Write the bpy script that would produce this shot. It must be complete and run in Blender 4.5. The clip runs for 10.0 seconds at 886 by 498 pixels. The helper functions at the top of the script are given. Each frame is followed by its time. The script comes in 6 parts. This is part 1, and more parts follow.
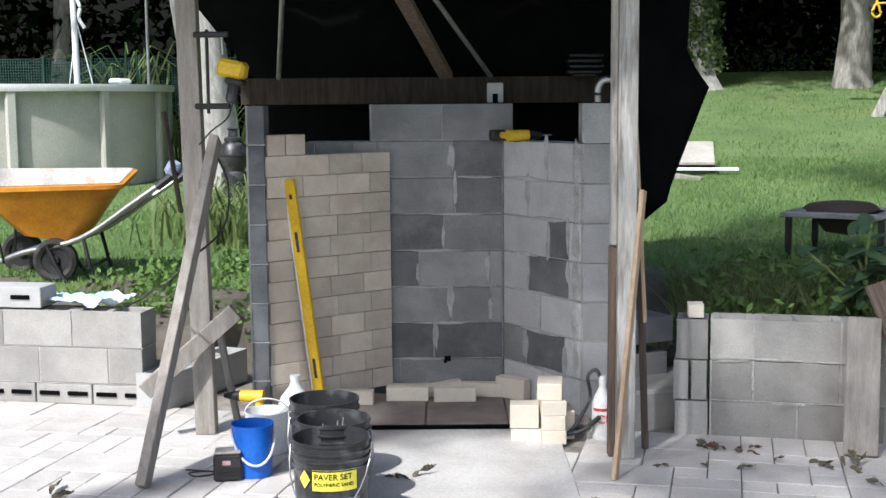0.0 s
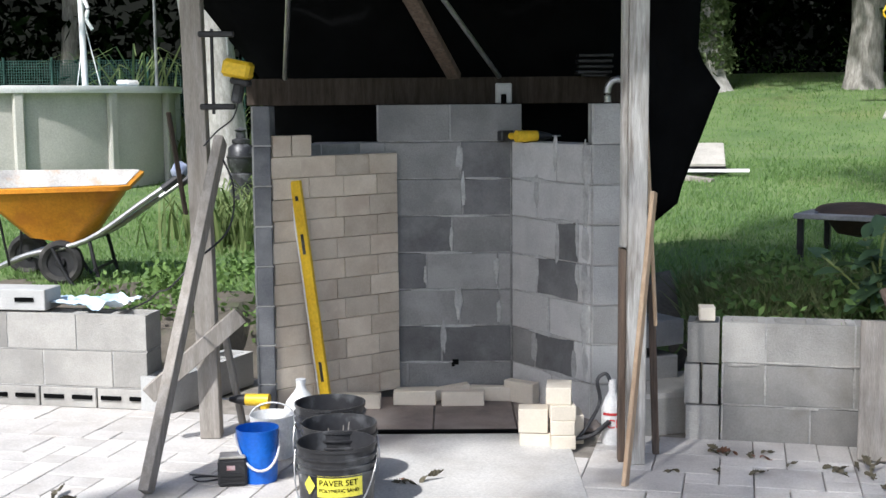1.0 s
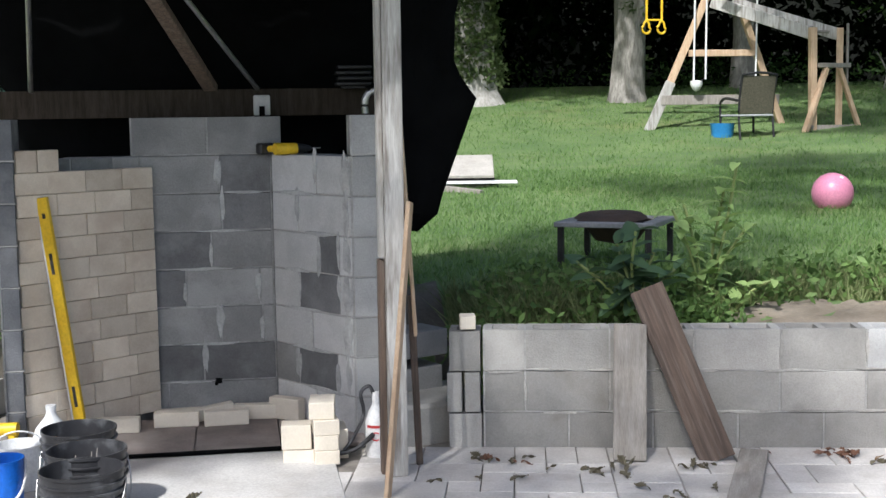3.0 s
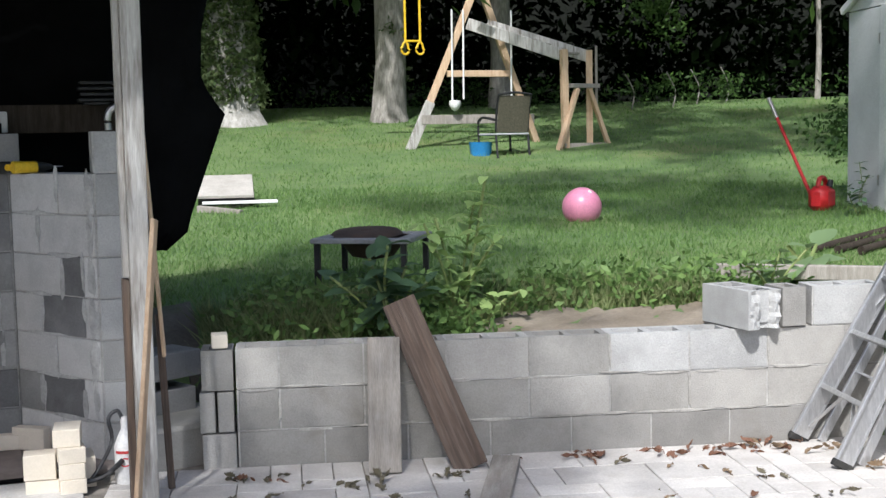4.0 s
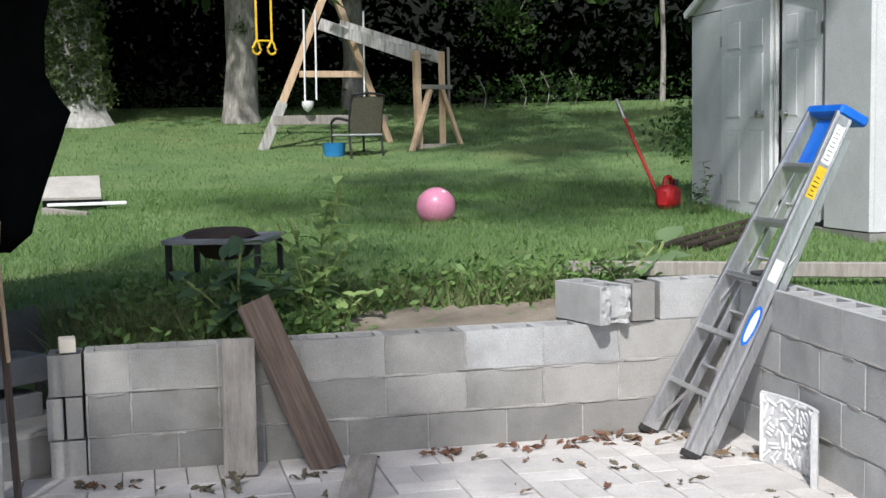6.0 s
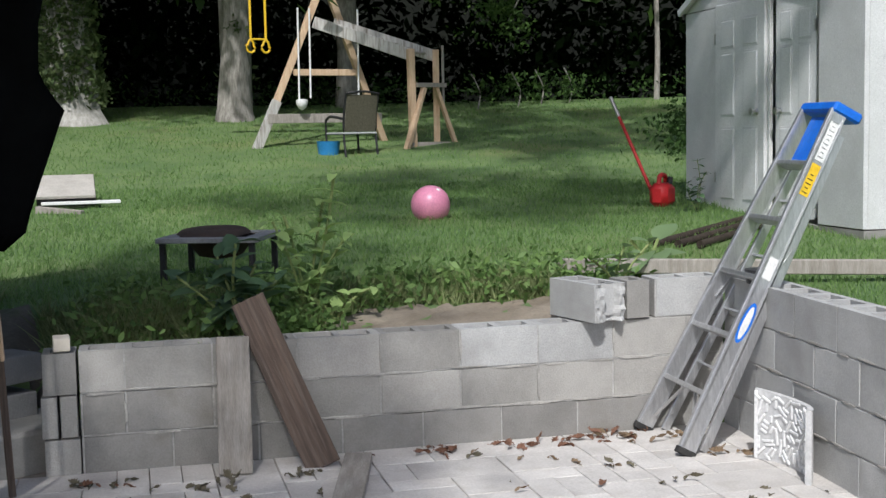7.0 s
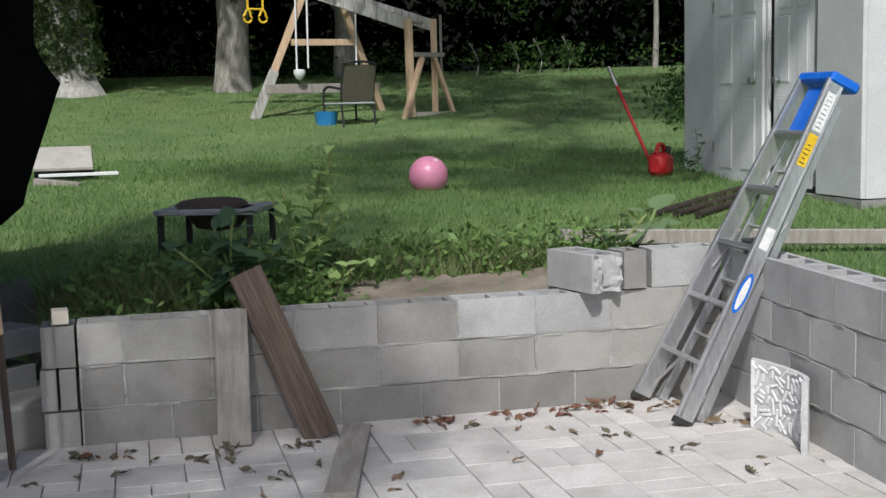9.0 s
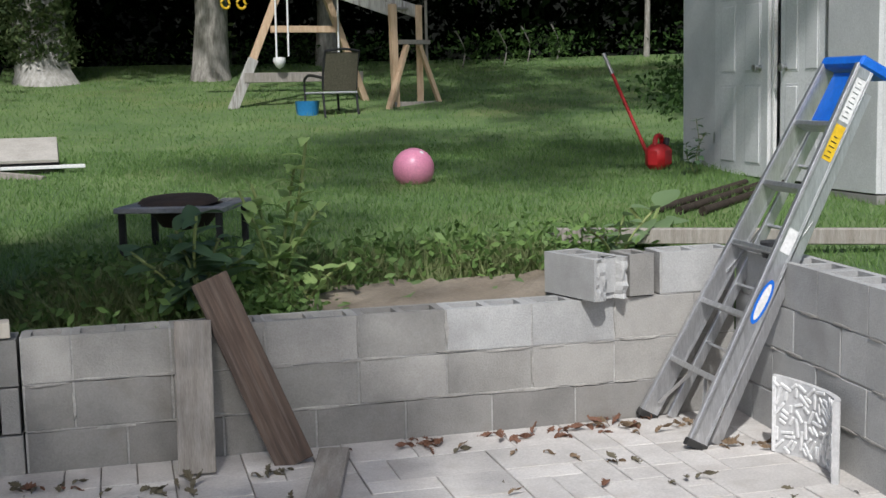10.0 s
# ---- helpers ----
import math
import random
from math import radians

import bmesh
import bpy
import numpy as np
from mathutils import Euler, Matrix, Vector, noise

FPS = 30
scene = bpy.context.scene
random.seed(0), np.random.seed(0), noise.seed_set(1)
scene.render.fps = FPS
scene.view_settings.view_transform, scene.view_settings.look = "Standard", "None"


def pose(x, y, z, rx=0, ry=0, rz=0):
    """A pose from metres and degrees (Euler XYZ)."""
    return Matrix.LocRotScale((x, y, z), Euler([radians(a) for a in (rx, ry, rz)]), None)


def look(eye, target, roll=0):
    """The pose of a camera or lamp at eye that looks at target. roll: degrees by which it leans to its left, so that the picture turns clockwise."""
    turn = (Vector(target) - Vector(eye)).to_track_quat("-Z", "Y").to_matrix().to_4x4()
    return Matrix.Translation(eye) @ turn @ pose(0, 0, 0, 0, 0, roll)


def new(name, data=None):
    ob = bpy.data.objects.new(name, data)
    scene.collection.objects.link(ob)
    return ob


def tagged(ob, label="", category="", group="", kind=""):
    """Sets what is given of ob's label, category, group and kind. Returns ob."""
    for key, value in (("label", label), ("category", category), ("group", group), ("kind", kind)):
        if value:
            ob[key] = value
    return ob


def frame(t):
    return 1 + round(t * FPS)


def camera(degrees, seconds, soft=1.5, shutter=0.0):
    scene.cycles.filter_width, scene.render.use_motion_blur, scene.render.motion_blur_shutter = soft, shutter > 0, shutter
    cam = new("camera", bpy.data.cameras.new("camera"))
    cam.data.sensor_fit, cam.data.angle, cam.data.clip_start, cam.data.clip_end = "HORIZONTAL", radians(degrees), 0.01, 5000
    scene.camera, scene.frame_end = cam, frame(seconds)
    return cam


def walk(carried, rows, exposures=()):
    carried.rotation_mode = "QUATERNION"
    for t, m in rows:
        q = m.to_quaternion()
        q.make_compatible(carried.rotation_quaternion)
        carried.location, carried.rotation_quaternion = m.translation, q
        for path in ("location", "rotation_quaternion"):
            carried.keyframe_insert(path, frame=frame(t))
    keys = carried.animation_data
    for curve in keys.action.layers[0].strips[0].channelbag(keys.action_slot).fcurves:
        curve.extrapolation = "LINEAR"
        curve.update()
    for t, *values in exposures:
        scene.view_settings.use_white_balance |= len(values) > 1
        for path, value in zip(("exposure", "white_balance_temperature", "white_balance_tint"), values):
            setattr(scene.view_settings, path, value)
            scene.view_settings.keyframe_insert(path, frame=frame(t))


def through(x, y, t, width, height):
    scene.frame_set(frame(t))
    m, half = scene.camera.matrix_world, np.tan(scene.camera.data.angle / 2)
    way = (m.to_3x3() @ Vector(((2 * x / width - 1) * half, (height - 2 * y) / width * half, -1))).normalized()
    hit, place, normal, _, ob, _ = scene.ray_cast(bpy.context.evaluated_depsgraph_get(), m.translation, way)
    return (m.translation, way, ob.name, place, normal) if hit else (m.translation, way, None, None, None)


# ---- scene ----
cam = camera(38.84, 10.0)
PATH = [
    (0.0, 0.0, 0.0, 1.651, -0.001, -6.811, 0.454),
    (0.5, 0.004, 0.036, 1.645, 0.208, -6.742, 0.459),
    (1.0, 0.007, 0.077, 1.642, 0.414, -6.71, 0.487),
    (1.5, 0.016, 0.112, 1.643, 0.495, -6.725, 0.675),
    (2.0, 0.037, 0.125, 1.648, -1.032, -6.708, 0.726),
    (3.5, 0.204, 0.131, 1.599, -14.693, -5.626, 0.96),
    (4.0, 0.239, 0.112, 1.585, -19.809, -5.286, 1.108),
    (4.5, 0.239, 0.109, 1.582, -23.724, -5.233, 1.048),
    (5.0, 0.237, 0.114, 1.576, -25.882, -5.294, 1.029),
    (5.5, 0.235, 0.121, 1.572, -26.351, -5.319, 1.024),
    (7.0, 0.235, 0.121, 1.567, -26.736, -5.402, 1.112),
    (7.5, 0.235, 0.121, 1.568, -26.826, -5.648, 1.17),
    (8.0, 0.238, 0.118, 1.574, -26.833, -6.12, 1.239),
    (8.5, 0.243, 0.117, 1.577, -26.806, -6.698, 1.277),
    (9.0, 0.242, 0.113, 1.579, -26.792, -6.805, 1.326),
    (9.5, 0.232, 0.106, 1.585, -26.83, -6.681, 1.382),
    (9.6, 0.234, 0.112, 1.585, -26.84, -6.68, 1.38),
    (10.0, 0.514, 0.667, 1.564, -27.466, -7.255, 1.294),
]
walk(cam, [(t, pose(x, y, z, 90 + pitch, roll, yaw)) for t, x, y, z, yaw, pitch, roll in PATH],
     exposures=[(0.0, 0.48, 6250, 10), (2.2, 0.47, 6250, 10), (3.5, 0.38, 6250, 10), (5.5, 0.22, 6250, 10), (7.0, -0.1, 6300, 10), (10.0, -0.26, 6350, 10)])

# ---- world, sun ----
SUN_EL, SUN_AZ = 49.0, 213.0
world = bpy.data.worlds.new("sky")
scene.world = world
world.use_nodes = True
wn = world.node_tree
sky = wn.nodes.new("ShaderNodeTexSky")
sky.sky_type, sky.sun_disc = "NISHITA", False
sky.sun_elevation, sky.sun_rotation = radians(SUN_EL), radians(SUN_AZ)
sky.air_density, sky.dust_density, sky.ozone_density = 1.0, 2.5, 1.0
wn.links.new(sky.outputs[0], wn.nodes["Background"].inputs[0])
wn.nodes["Background"].inputs[1].default_value = 0.15
sun_dir = Vector((math.sin(radians(SUN_AZ)) * math.cos(radians(SUN_EL)), math.cos(radians(SUN_AZ)) * math.cos(radians(SUN_EL)), math.sin(radians(SUN_EL))))
sun = new("sun", bpy.data.lights.new("sun", "SUN"))
sun.data.energy, sun.data.angle, sun.data.color = 4.5, radians(1.5), (1.0, 0.98, 0.955)
sun.matrix_world = look(sun_dir * 40, (0, 0, 0))


# ---- materials ----
def mat(name, c1, c2, scale=6.0, rough=0.8, bump=0.15, fine=60.0, metal=0.0, vary=0.25, stain=None, stain_scale=2.0, stain_amount=0.5, stretch=(1, 1, 1), spec=0.4, grain=0.35):
    m = bpy.data.materials.new(name)
    m.use_nodes = True
    nt = m.node_tree
    N, K = nt.nodes, nt.links
    b = N["Principled BSDF"]
    tc = N.new("ShaderNodeTexCoord")
    oi = N.new("ShaderNodeObjectInfo")
    off = N.new("ShaderNodeVectorMath")
    off.operation = "MULTIPLY_ADD"
    comb = N.new("ShaderNodeCombineXYZ")
    for k in range(3):
        K.new(oi.outputs["Random"], comb.inputs[k])
    off.inputs[1].default_value = (37, 91, 53)
    K.new(comb.outputs[0], off.inputs[0])
    mp = N.new("ShaderNodeMapping")
    mp.inputs["Scale"].default_value = stretch
    K.new(tc.outputs["Object"], mp.inputs[0])
    K.new(mp.outputs[0], off.inputs[2])

    def noise_at(s, detail):
        n = N.new("ShaderNodeTexNoise")
        n.inputs["Scale"].default_value, n.inputs["Detail"].default_value, n.inputs["Roughness"].default_value = s, detail, 0.6
        K.new(off.outputs[0], n.inputs["Vector"])
        return n

    def mix(f, a, c, blend="MIX"):
        x = N.new("ShaderNodeMix")
        x.data_type, x.blend_type = "RGBA", blend
        for v, i in ((f, 0), (a, 6), (c, 7)):
            if isinstance(v, (int, float)):
                x.inputs[i].default_value = v
            elif isinstance(v, tuple):
                x.inputs[i].default_value = (*v, 1)
            else:
                K.new(v, x.inputs[i])
        return x.outputs[2]

    def ramp(src, lo, hi):
        r = N.new("ShaderNodeMapRange")
        r.inputs[1].default_value, r.inputs[2].default_value = lo, hi
        K.new(src, r.inputs[0])
        return r.outputs[0]

    big, small = noise_at(scale, 5), noise_at(fine, 3)
    col = mix(ramp(big.outputs[0], 0.35, 0.65), c1, c2)
    col = mix(grain, col, mix(ramp(small.outputs[0], 0.3, 0.7), (0.35, 0.35, 0.35), (1.0, 1.0, 1.0)), "MULTIPLY")
    if stain:
        s = noise_at(stain_scale, 4)
        sm = N.new("ShaderNodeMath")
        sm.operation = "MULTIPLY"
        sm.inputs[1].default_value = stain_amount
        K.new(ramp(s.outputs[0], 0.52, 0.68), sm.inputs[0])
        col = mix(sm.outputs[0], col, stain)
    if vary:
        r = N.new("ShaderNodeMapRange")
        r.inputs[3].default_value, r.inputs[4].default_value = 1 - vary, 1 + vary
        K.new(oi.outputs["Random"], r.inputs[0])
        gray = N.new("ShaderNodeCombineColor")
        for k in range(3):
            K.new(r.outputs[0], gray.inputs[k])
        col = mix(1.0, col, gray.outputs[0], "MULTIPLY")
    K.new(col, b.inputs["Base Color"])
    b.inputs["Metallic"].default_value = metal
    b.inputs["Specular IOR Level"].default_value = spec
    rr = N.new("ShaderNodeMapRange")
    rr.inputs[3].default_value, rr.inputs[4].default_value = max(rough - 0.1, 0.03), min(rough + 0.1, 1)
    K.new(small.outputs[0], rr.inputs[0])
    K.new(rr.outputs[0], b.inputs["Roughness"])
    if bump:
        bp = N.new("ShaderNodeBump")
        bp.inputs["Strength"].default_value, bp.inputs["Distance"].default_value = bump, 0.01
        K.new(small.outputs[0], bp.inputs["Height"])
        K.new(bp.outputs[0], b.inputs["Normal"])
    return m


def leaf_mat(name, c1, c2, rough=0.55, through=0.35, spec=0.25):
    m = bpy.data.materials.new(name)
    m.use_nodes = True
    N, K = m.node_tree.nodes, m.node_tree.links
    b = N["Principled BSDF"]
    g = N.new("ShaderNodeNewGeometry")
    x = N.new("ShaderNodeMix")
    x.data_type = "RGBA"
    x.inputs[6].default_value, x.inputs[7].default_value = (*c1, 1), (*c2, 1)
    K.new(g.outputs["Random Per Island"], x.inputs[0])
    K.new(x.outputs[2], b.inputs["Base Color"])
    b.inputs["Roughness"].default_value = rough
    b.inputs["Specular IOR Level"].default_value = spec
    t = N.new("ShaderNodeBsdfTranslucent")
    K.new(x.outputs[2], t.inputs[0])
    s = N.new("ShaderNodeMixShader")
    s.inputs[0].default_value = through
    K.new(b.outputs[0], s.inputs[1])
    K.new(t.outputs[0], s.inputs[2])
    K.new(s.outputs[0], N["Material Output"].inputs[0])
    return m


M_BLOCK = mat("concrete_block", (0.29, 0.28, 0.26), (0.395, 0.383, 0.358), 3, 0.92, 0.4, 130, vary=0.16, stain=(0.21, 0.205, 0.195), stain_scale=2.6, stain_amount=0.6, grain=0.28)
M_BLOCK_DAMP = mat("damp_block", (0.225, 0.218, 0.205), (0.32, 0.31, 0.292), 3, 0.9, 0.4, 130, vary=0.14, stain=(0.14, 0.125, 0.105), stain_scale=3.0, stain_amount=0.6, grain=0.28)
M_BLOCK_NEW = mat("concrete_block_pale", (0.37, 0.37, 0.362), (0.47, 0.47, 0.46), 3, 0.92, 0.4, 130, vary=0.14, stain=(0.27, 0.265, 0.255), stain_scale=2.6, stain_amount=0.6, grain=0.28)
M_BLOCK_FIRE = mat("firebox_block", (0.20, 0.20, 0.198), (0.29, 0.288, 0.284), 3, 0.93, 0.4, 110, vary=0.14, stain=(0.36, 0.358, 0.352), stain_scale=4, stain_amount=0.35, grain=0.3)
M_BLOCK_FIRE_DARK = mat("dark_firebox_block", (0.115, 0.115, 0.118), (0.185, 0.185, 0.188), 4, 0.93, 0.4, 110, vary=0.12, stain=(0.27, 0.27, 0.27), stain_scale=5, stain_amount=0.3, grain=0.3)
# mortar wash, plus light from the left front put into the colour
M_BLOCK_SPLAY_LIT = mat("mortar_washed_lit_block", (0.46, 0.458, 0.452), (0.60, 0.597, 0.59), 4, 0.93, 0.4, 110, vary=0.12, stain=(0.33, 0.33, 0.328), stain_scale=4, stain_amount=0.55, grain=0.28)
M_MORTAR_DULL = mat("dull_mortar", (0.21, 0.21, 0.205), (0.36, 0.355, 0.35), 12, 0.95, 0.4, 90, vary=0.05)
M_BLOCK_DARK = mat("dark_block", (0.13, 0.135, 0.145), (0.21, 0.215, 0.225), 4, 0.92, 0.35, 120, vary=0.15, stain=(0.32, 0.325, 0.33), stain_scale=5, stain_amount=0.4)
M_MORTAR = mat("mortar", (0.33, 0.325, 0.31), (0.47, 0.46, 0.44), 9, 0.95, 0.4, 90, vary=0.05)
M_FIREBRICK = mat("firebrick", (0.54, 0.455, 0.36), (0.65, 0.57, 0.465), 7, 0.88, 0.12, 110, vary=0.17, grain=0.18, stain=(0.40, 0.31, 0.24), stain_scale=4, stain_amount=0.55)
M_FIREBRICK_CLEAN = mat("firebrick_clean", (0.64, 0.575, 0.475), (0.71, 0.645, 0.54), 7, 0.88, 0.08, 110, vary=0.05, grain=0.12)
M_PAVER = mat("paver", (0.50, 0.475, 0.45), (0.61, 0.585, 0.555), 4, 0.88, 0.3, 90, vary=0.10, stain=(0.39, 0.355, 0.32), stain_scale=5, stain_amount=0.5)
M_SLAB = mat("concrete_slab", (0.46, 0.445, 0.425), (0.56, 0.545, 0.52), 2.5, 0.88, 0.2, 80, vary=0, stain=(0.31, 0.275, 0.24), stain_scale=1.6, stain_amount=0.45)
M_SAND = mat("joint_sand", (0.20, 0.18, 0.155), (0.34, 0.31, 0.275), 8, 0.95, 0.3, 120, vary=0)
M_HEARTH = mat("hearth_stone", (0.20, 0.165, 0.148), (0.29, 0.24, 0.215), 5, 0.8, 0.2, 90, vary=0.08, stain=(0.31, 0.275, 0.25), stain_scale=3)
M_GREYWOOD = mat("weathered_lumber", (0.25, 0.225, 0.195), (0.37, 0.34, 0.305), 5, 0.82, 0.35, 40, vary=0.10, stain=(0.22, 0.19, 0.165), stain_scale=4, stretch=(6, 6, 0.7))
M_WHITEWOOD = mat("peeling_painted_lumber", (0.36, 0.34, 0.31), (0.58, 0.57, 0.545), 6, 0.8, 0.5, 30, vary=0.05, stain=(0.13, 0.105, 0.085), stain_scale=4, stain_amount=0.85, stretch=(5, 5, 0.5))
M_BROWNWOOD = mat("brown_lumber", (0.085, 0.062, 0.05), (0.17, 0.12, 0.09), 5, 0.8, 0.5, 30, vary=0.08, stain=(0.22, 0.18, 0.145), stain_scale=3, stain_amount=0.5, stretch=(12, 12, 0.6))
M_DARKWOOD = mat("dark_shaded_lumber", (0.035, 0.028, 0.022), (0.065, 0.052, 0.042), 5, 0.9, 0.3, 40, vary=0.05, stretch=(7, 7, 0.7), spec=0.1)
M_NEWWOOD = mat("new_lumber", (0.52, 0.36, 0.23), (0.63, 0.47, 0.32), 5, 0.75, 0.2, 40, vary=0.10, stain=(0.40, 0.25, 0.15), stain_scale=4, stretch=(7, 7, 0.7))
M_TARP = mat("black_tarp", (0.0015, 0.0017, 0.0018), (0.004, 0.0044, 0.0047), 3, 0.8, 0.25, 30, vary=0, spec=0.05)
M_LAWN = mat("lawn_soil", (0.085, 0.15, 0.05), (0.15, 0.22, 0.08), 1.2, 0.95, 0.6, 45, vary=0, stain=(0.17, 0.19, 0.07), stain_scale=0.7, stain_amount=0.5)
M_DIRT = mat("bare_dirt", (0.19, 0.155, 0.115), (0.29, 0.245, 0.19), 3, 0.95, 0.6, 50, vary=0, stain=(0.17, 0.14, 0.10), stain_scale=4)
# darker copy of the dirt: shade and weeds put into its colour
M_SHADED_SOIL = mat("shaded_soil", (0.075, 0.065, 0.052), (0.14, 0.122, 0.098), 3, 0.95, 0.8, 40, vary=0, stain=(0.07, 0.085, 0.04), stain_scale=5, stain_amount=0.7)
M_BARK = mat("bark", (0.21, 0.195, 0.17), (0.36, 0.34, 0.31), 9, 0.95, 0.9, 26, vary=0.1, stain=(0.10, 0.095, 0.075), stain_scale=5, stretch=(3, 3, 0.7))
M_PALEBARK = mat("pale_bark", (0.30, 0.29, 0.265), (0.48, 0.465, 0.435), 7, 0.95, 0.8, 26, vary=0.05, stain=(0.24, 0.225, 0.19), stain_scale=5, stretch=(3, 3, 0.8))
M_POOL = mat("pool_wall", (0.50, 0.485, 0.44), (0.58, 0.565, 0.515), 2, 0.5, 0.05, 50, vary=0.03, stain=(0.34, 0.34, 0.30), stain_scale=1.5)
M_WHITE = mat("white_plastic", (0.76, 0.76, 0.75), (0.82, 0.82, 0.81), 6, 0.45, 0.04, 70, vary=0.02)
M_SHED = mat("shed_panel", (0.62, 0.625, 0.63), (0.69, 0.695, 0.70), 3, 0.5, 0.05, 90, vary=0.02, stain=(0.50, 0.50, 0.495), stain_scale=2)
M_SHEDDOOR = mat("shed_door", (0.70, 0.705, 0.71), (0.77, 0.775, 0.78), 3, 0.45, 0.05, 90, vary=0.02)
M_ALU = mat("aluminium", (0.54, 0.545, 0.555), (0.68, 0.685, 0.695), 12, 0.34, 0.05, 60, metal=0.8, vary=0.03, stretch=(5, 5, 0.5))
M_BLUE = mat("blue_plastic", (0.01, 0.13, 0.62), (0.015, 0.17, 0.70), 8, 0.38, 0.04, 60, vary=0.03)
M_BLACK = mat("black_plastic", (0.018, 0.018, 0.020), (0.035, 0.035, 0.038), 8, 0.42, 0.08, 60, vary=0.05, stain=(0.16, 0.165, 0.17), stain_scale=7, stain_amount=0.55)
M_DARK = mat("dark_metal", (0.02, 0.02, 0.022), (0.04, 0.04, 0.042), 9, 0.5, 0.1, 70, metal=0.3, vary=0.05)
M_RUBBER = mat("tyre_rubber", (0.018, 0.018, 0.018), (0.035, 0.034, 0.033), 9, 0.85, 0.2, 60, vary=0.05, stain=(0.09, 0.085, 0.075), stain_scale=7)
M_ORANGE = mat("orange_paint", (0.62, 0.24, 0.02), (0.72, 0.31, 0.03), 4, 0.45, 0.08, 50, vary=0, stain=(0.42, 0.14, 0.02), stain_scale=5, stain_amount=0.7)
M_YELLOW = mat("yellow_paint", (0.74, 0.46, 0.02), (0.80, 0.53, 0.03), 8, 0.42, 0.04, 60, vary=0.03)
M_RED = mat("red_plastic", (0.48, 0.015, 0.02), (0.58, 0.025, 0.03), 8, 0.42, 0.05, 60, vary=0.03)
M_PINK = mat("pink_rubber", (0.66, 0.24, 0.36), (0.74, 0.32, 0.44), 3, 0.32, 0.03, 60, vary=0, stain=(0.58, 0.22, 0.34), stain_scale=5, stain_amount=0.3)
M_STEEL = mat("steel", (0.42, 0.42, 0.42), (0.55, 0.55, 0.55), 10, 0.35, 0.05, 70, metal=0.85, vary=0.03)
M_RUST = mat("rusty_steel", (0.03, 0.02, 0.016), (0.055, 0.035, 0.026), 9, 0.85, 0.3, 70, vary=0.03, stain=(0.04, 0.03, 0.028), stain_scale=6)
M_GRAYSHEET = mat("board_top", (0.40, 0.375, 0.33), (0.52, 0.49, 0.44), 5, 0.7, 0.1, 60, vary=0.08)


# ---- helpers of this scene ----
def part(name, bm, material, parent=None, label="", smooth=False):
    me = bpy.data.meshes.new(name)
    bm.to_mesh(me)
    bm.free()
    me.materials.append(material)
    if smooth:
        me.polygons.foreach_set("use_smooth", [True] * len(me.polygons))
        me.set_sharp_from_angle(angle=radians(40))
    ob = new(name, me)
    ob.parent = parent
    if label:
        ob["label"] = label
    return ob


def thing(name, label, category, at=None, group="", kind=""):
    ob = new(name)
    ob.empty_display_size = 0.1
    if at is not None:
        ob.matrix_basis = at
    return tagged(ob, label, category, group, kind)


def box(bm, c, s, m=None, bevel=0.0):
    g = bmesh.ops.create_cube(bm, size=1.0, matrix=(m or Matrix()) @ Matrix.Translation(c) @ Matrix.Diagonal((*s, 1)))
    if bevel:
        es = list({e for v in g["verts"] for e in v.link_edges})
        bmesh.ops.bevel(bm, geom=es, offset=bevel, segments=1, affect="EDGES")
    return bm


def boxed(c, s, m=None, bevel=0.0):
    return box(bmesh.new(), c, s, m, bevel)


def frame_to(a, b, up=(0, 0, 1)):
    """A pose at a with z along b - a, and x level where it can be."""
    a, b = Vector(a), Vector(b)
    z = (b - a).normalized()
    x = Vector(up).cross(z)
    x = x.normalized() if x.length > 1e-4 else Vector((1, 0, 0))
    y = z.cross(x)
    return Matrix(((x.x, y.x, z.x, a.x), (x.y, y.y, z.y, a.y), (x.z, y.z, z.z, a.z), (0, 0, 0, 1)))


def rod(bm, a, b, r1, r2=None, n=12, cap=True):
    L = (Vector(b) - Vector(a)).length
    m = frame_to(a, b) @ Matrix.Translation((0, 0, L / 2))
    bmesh.ops.create_cone(bm, cap_ends=cap, segments=n, radius1=r1, radius2=r1 if r2 is None else r2, depth=L, matrix=m)
    return bm


def bar(bm, a, b, w, d, up=(0, 0, 1), bevel=0.0, twist=0.0):
    L = (Vector(b) - Vector(a)).length
    return box(bm, (0, 0, L / 2), (w, d, L), frame_to(a, b, up) @ pose(0, 0, 0, 0, 0, twist), bevel)


def tube(bm, pts, r, n=8):
    """A round tube along points."""
    pts = [Vector(p) for p in pts]
    rings = []
    for i, p in enumerate(pts):
        d = pts[min(i + 1, len(pts) - 1)] - pts[max(i - 1, 0)]
        m = frame_to(p, p + d)
        rings.append([bm.verts.new(m @ Vector((r * math.cos(2 * math.pi * k / n), r * math.sin(2 * math.pi * k / n), 0))) for k in range(n)])
    for a, b in zip(rings, rings[1:]):
        for k in range(n):
            bm.faces.new((a[k], a[(k + 1) % n], b[(k + 1) % n], b[k]))
    bm.faces.new(rings[0][::-1])
    bm.faces.new(rings[-1])
    return bm


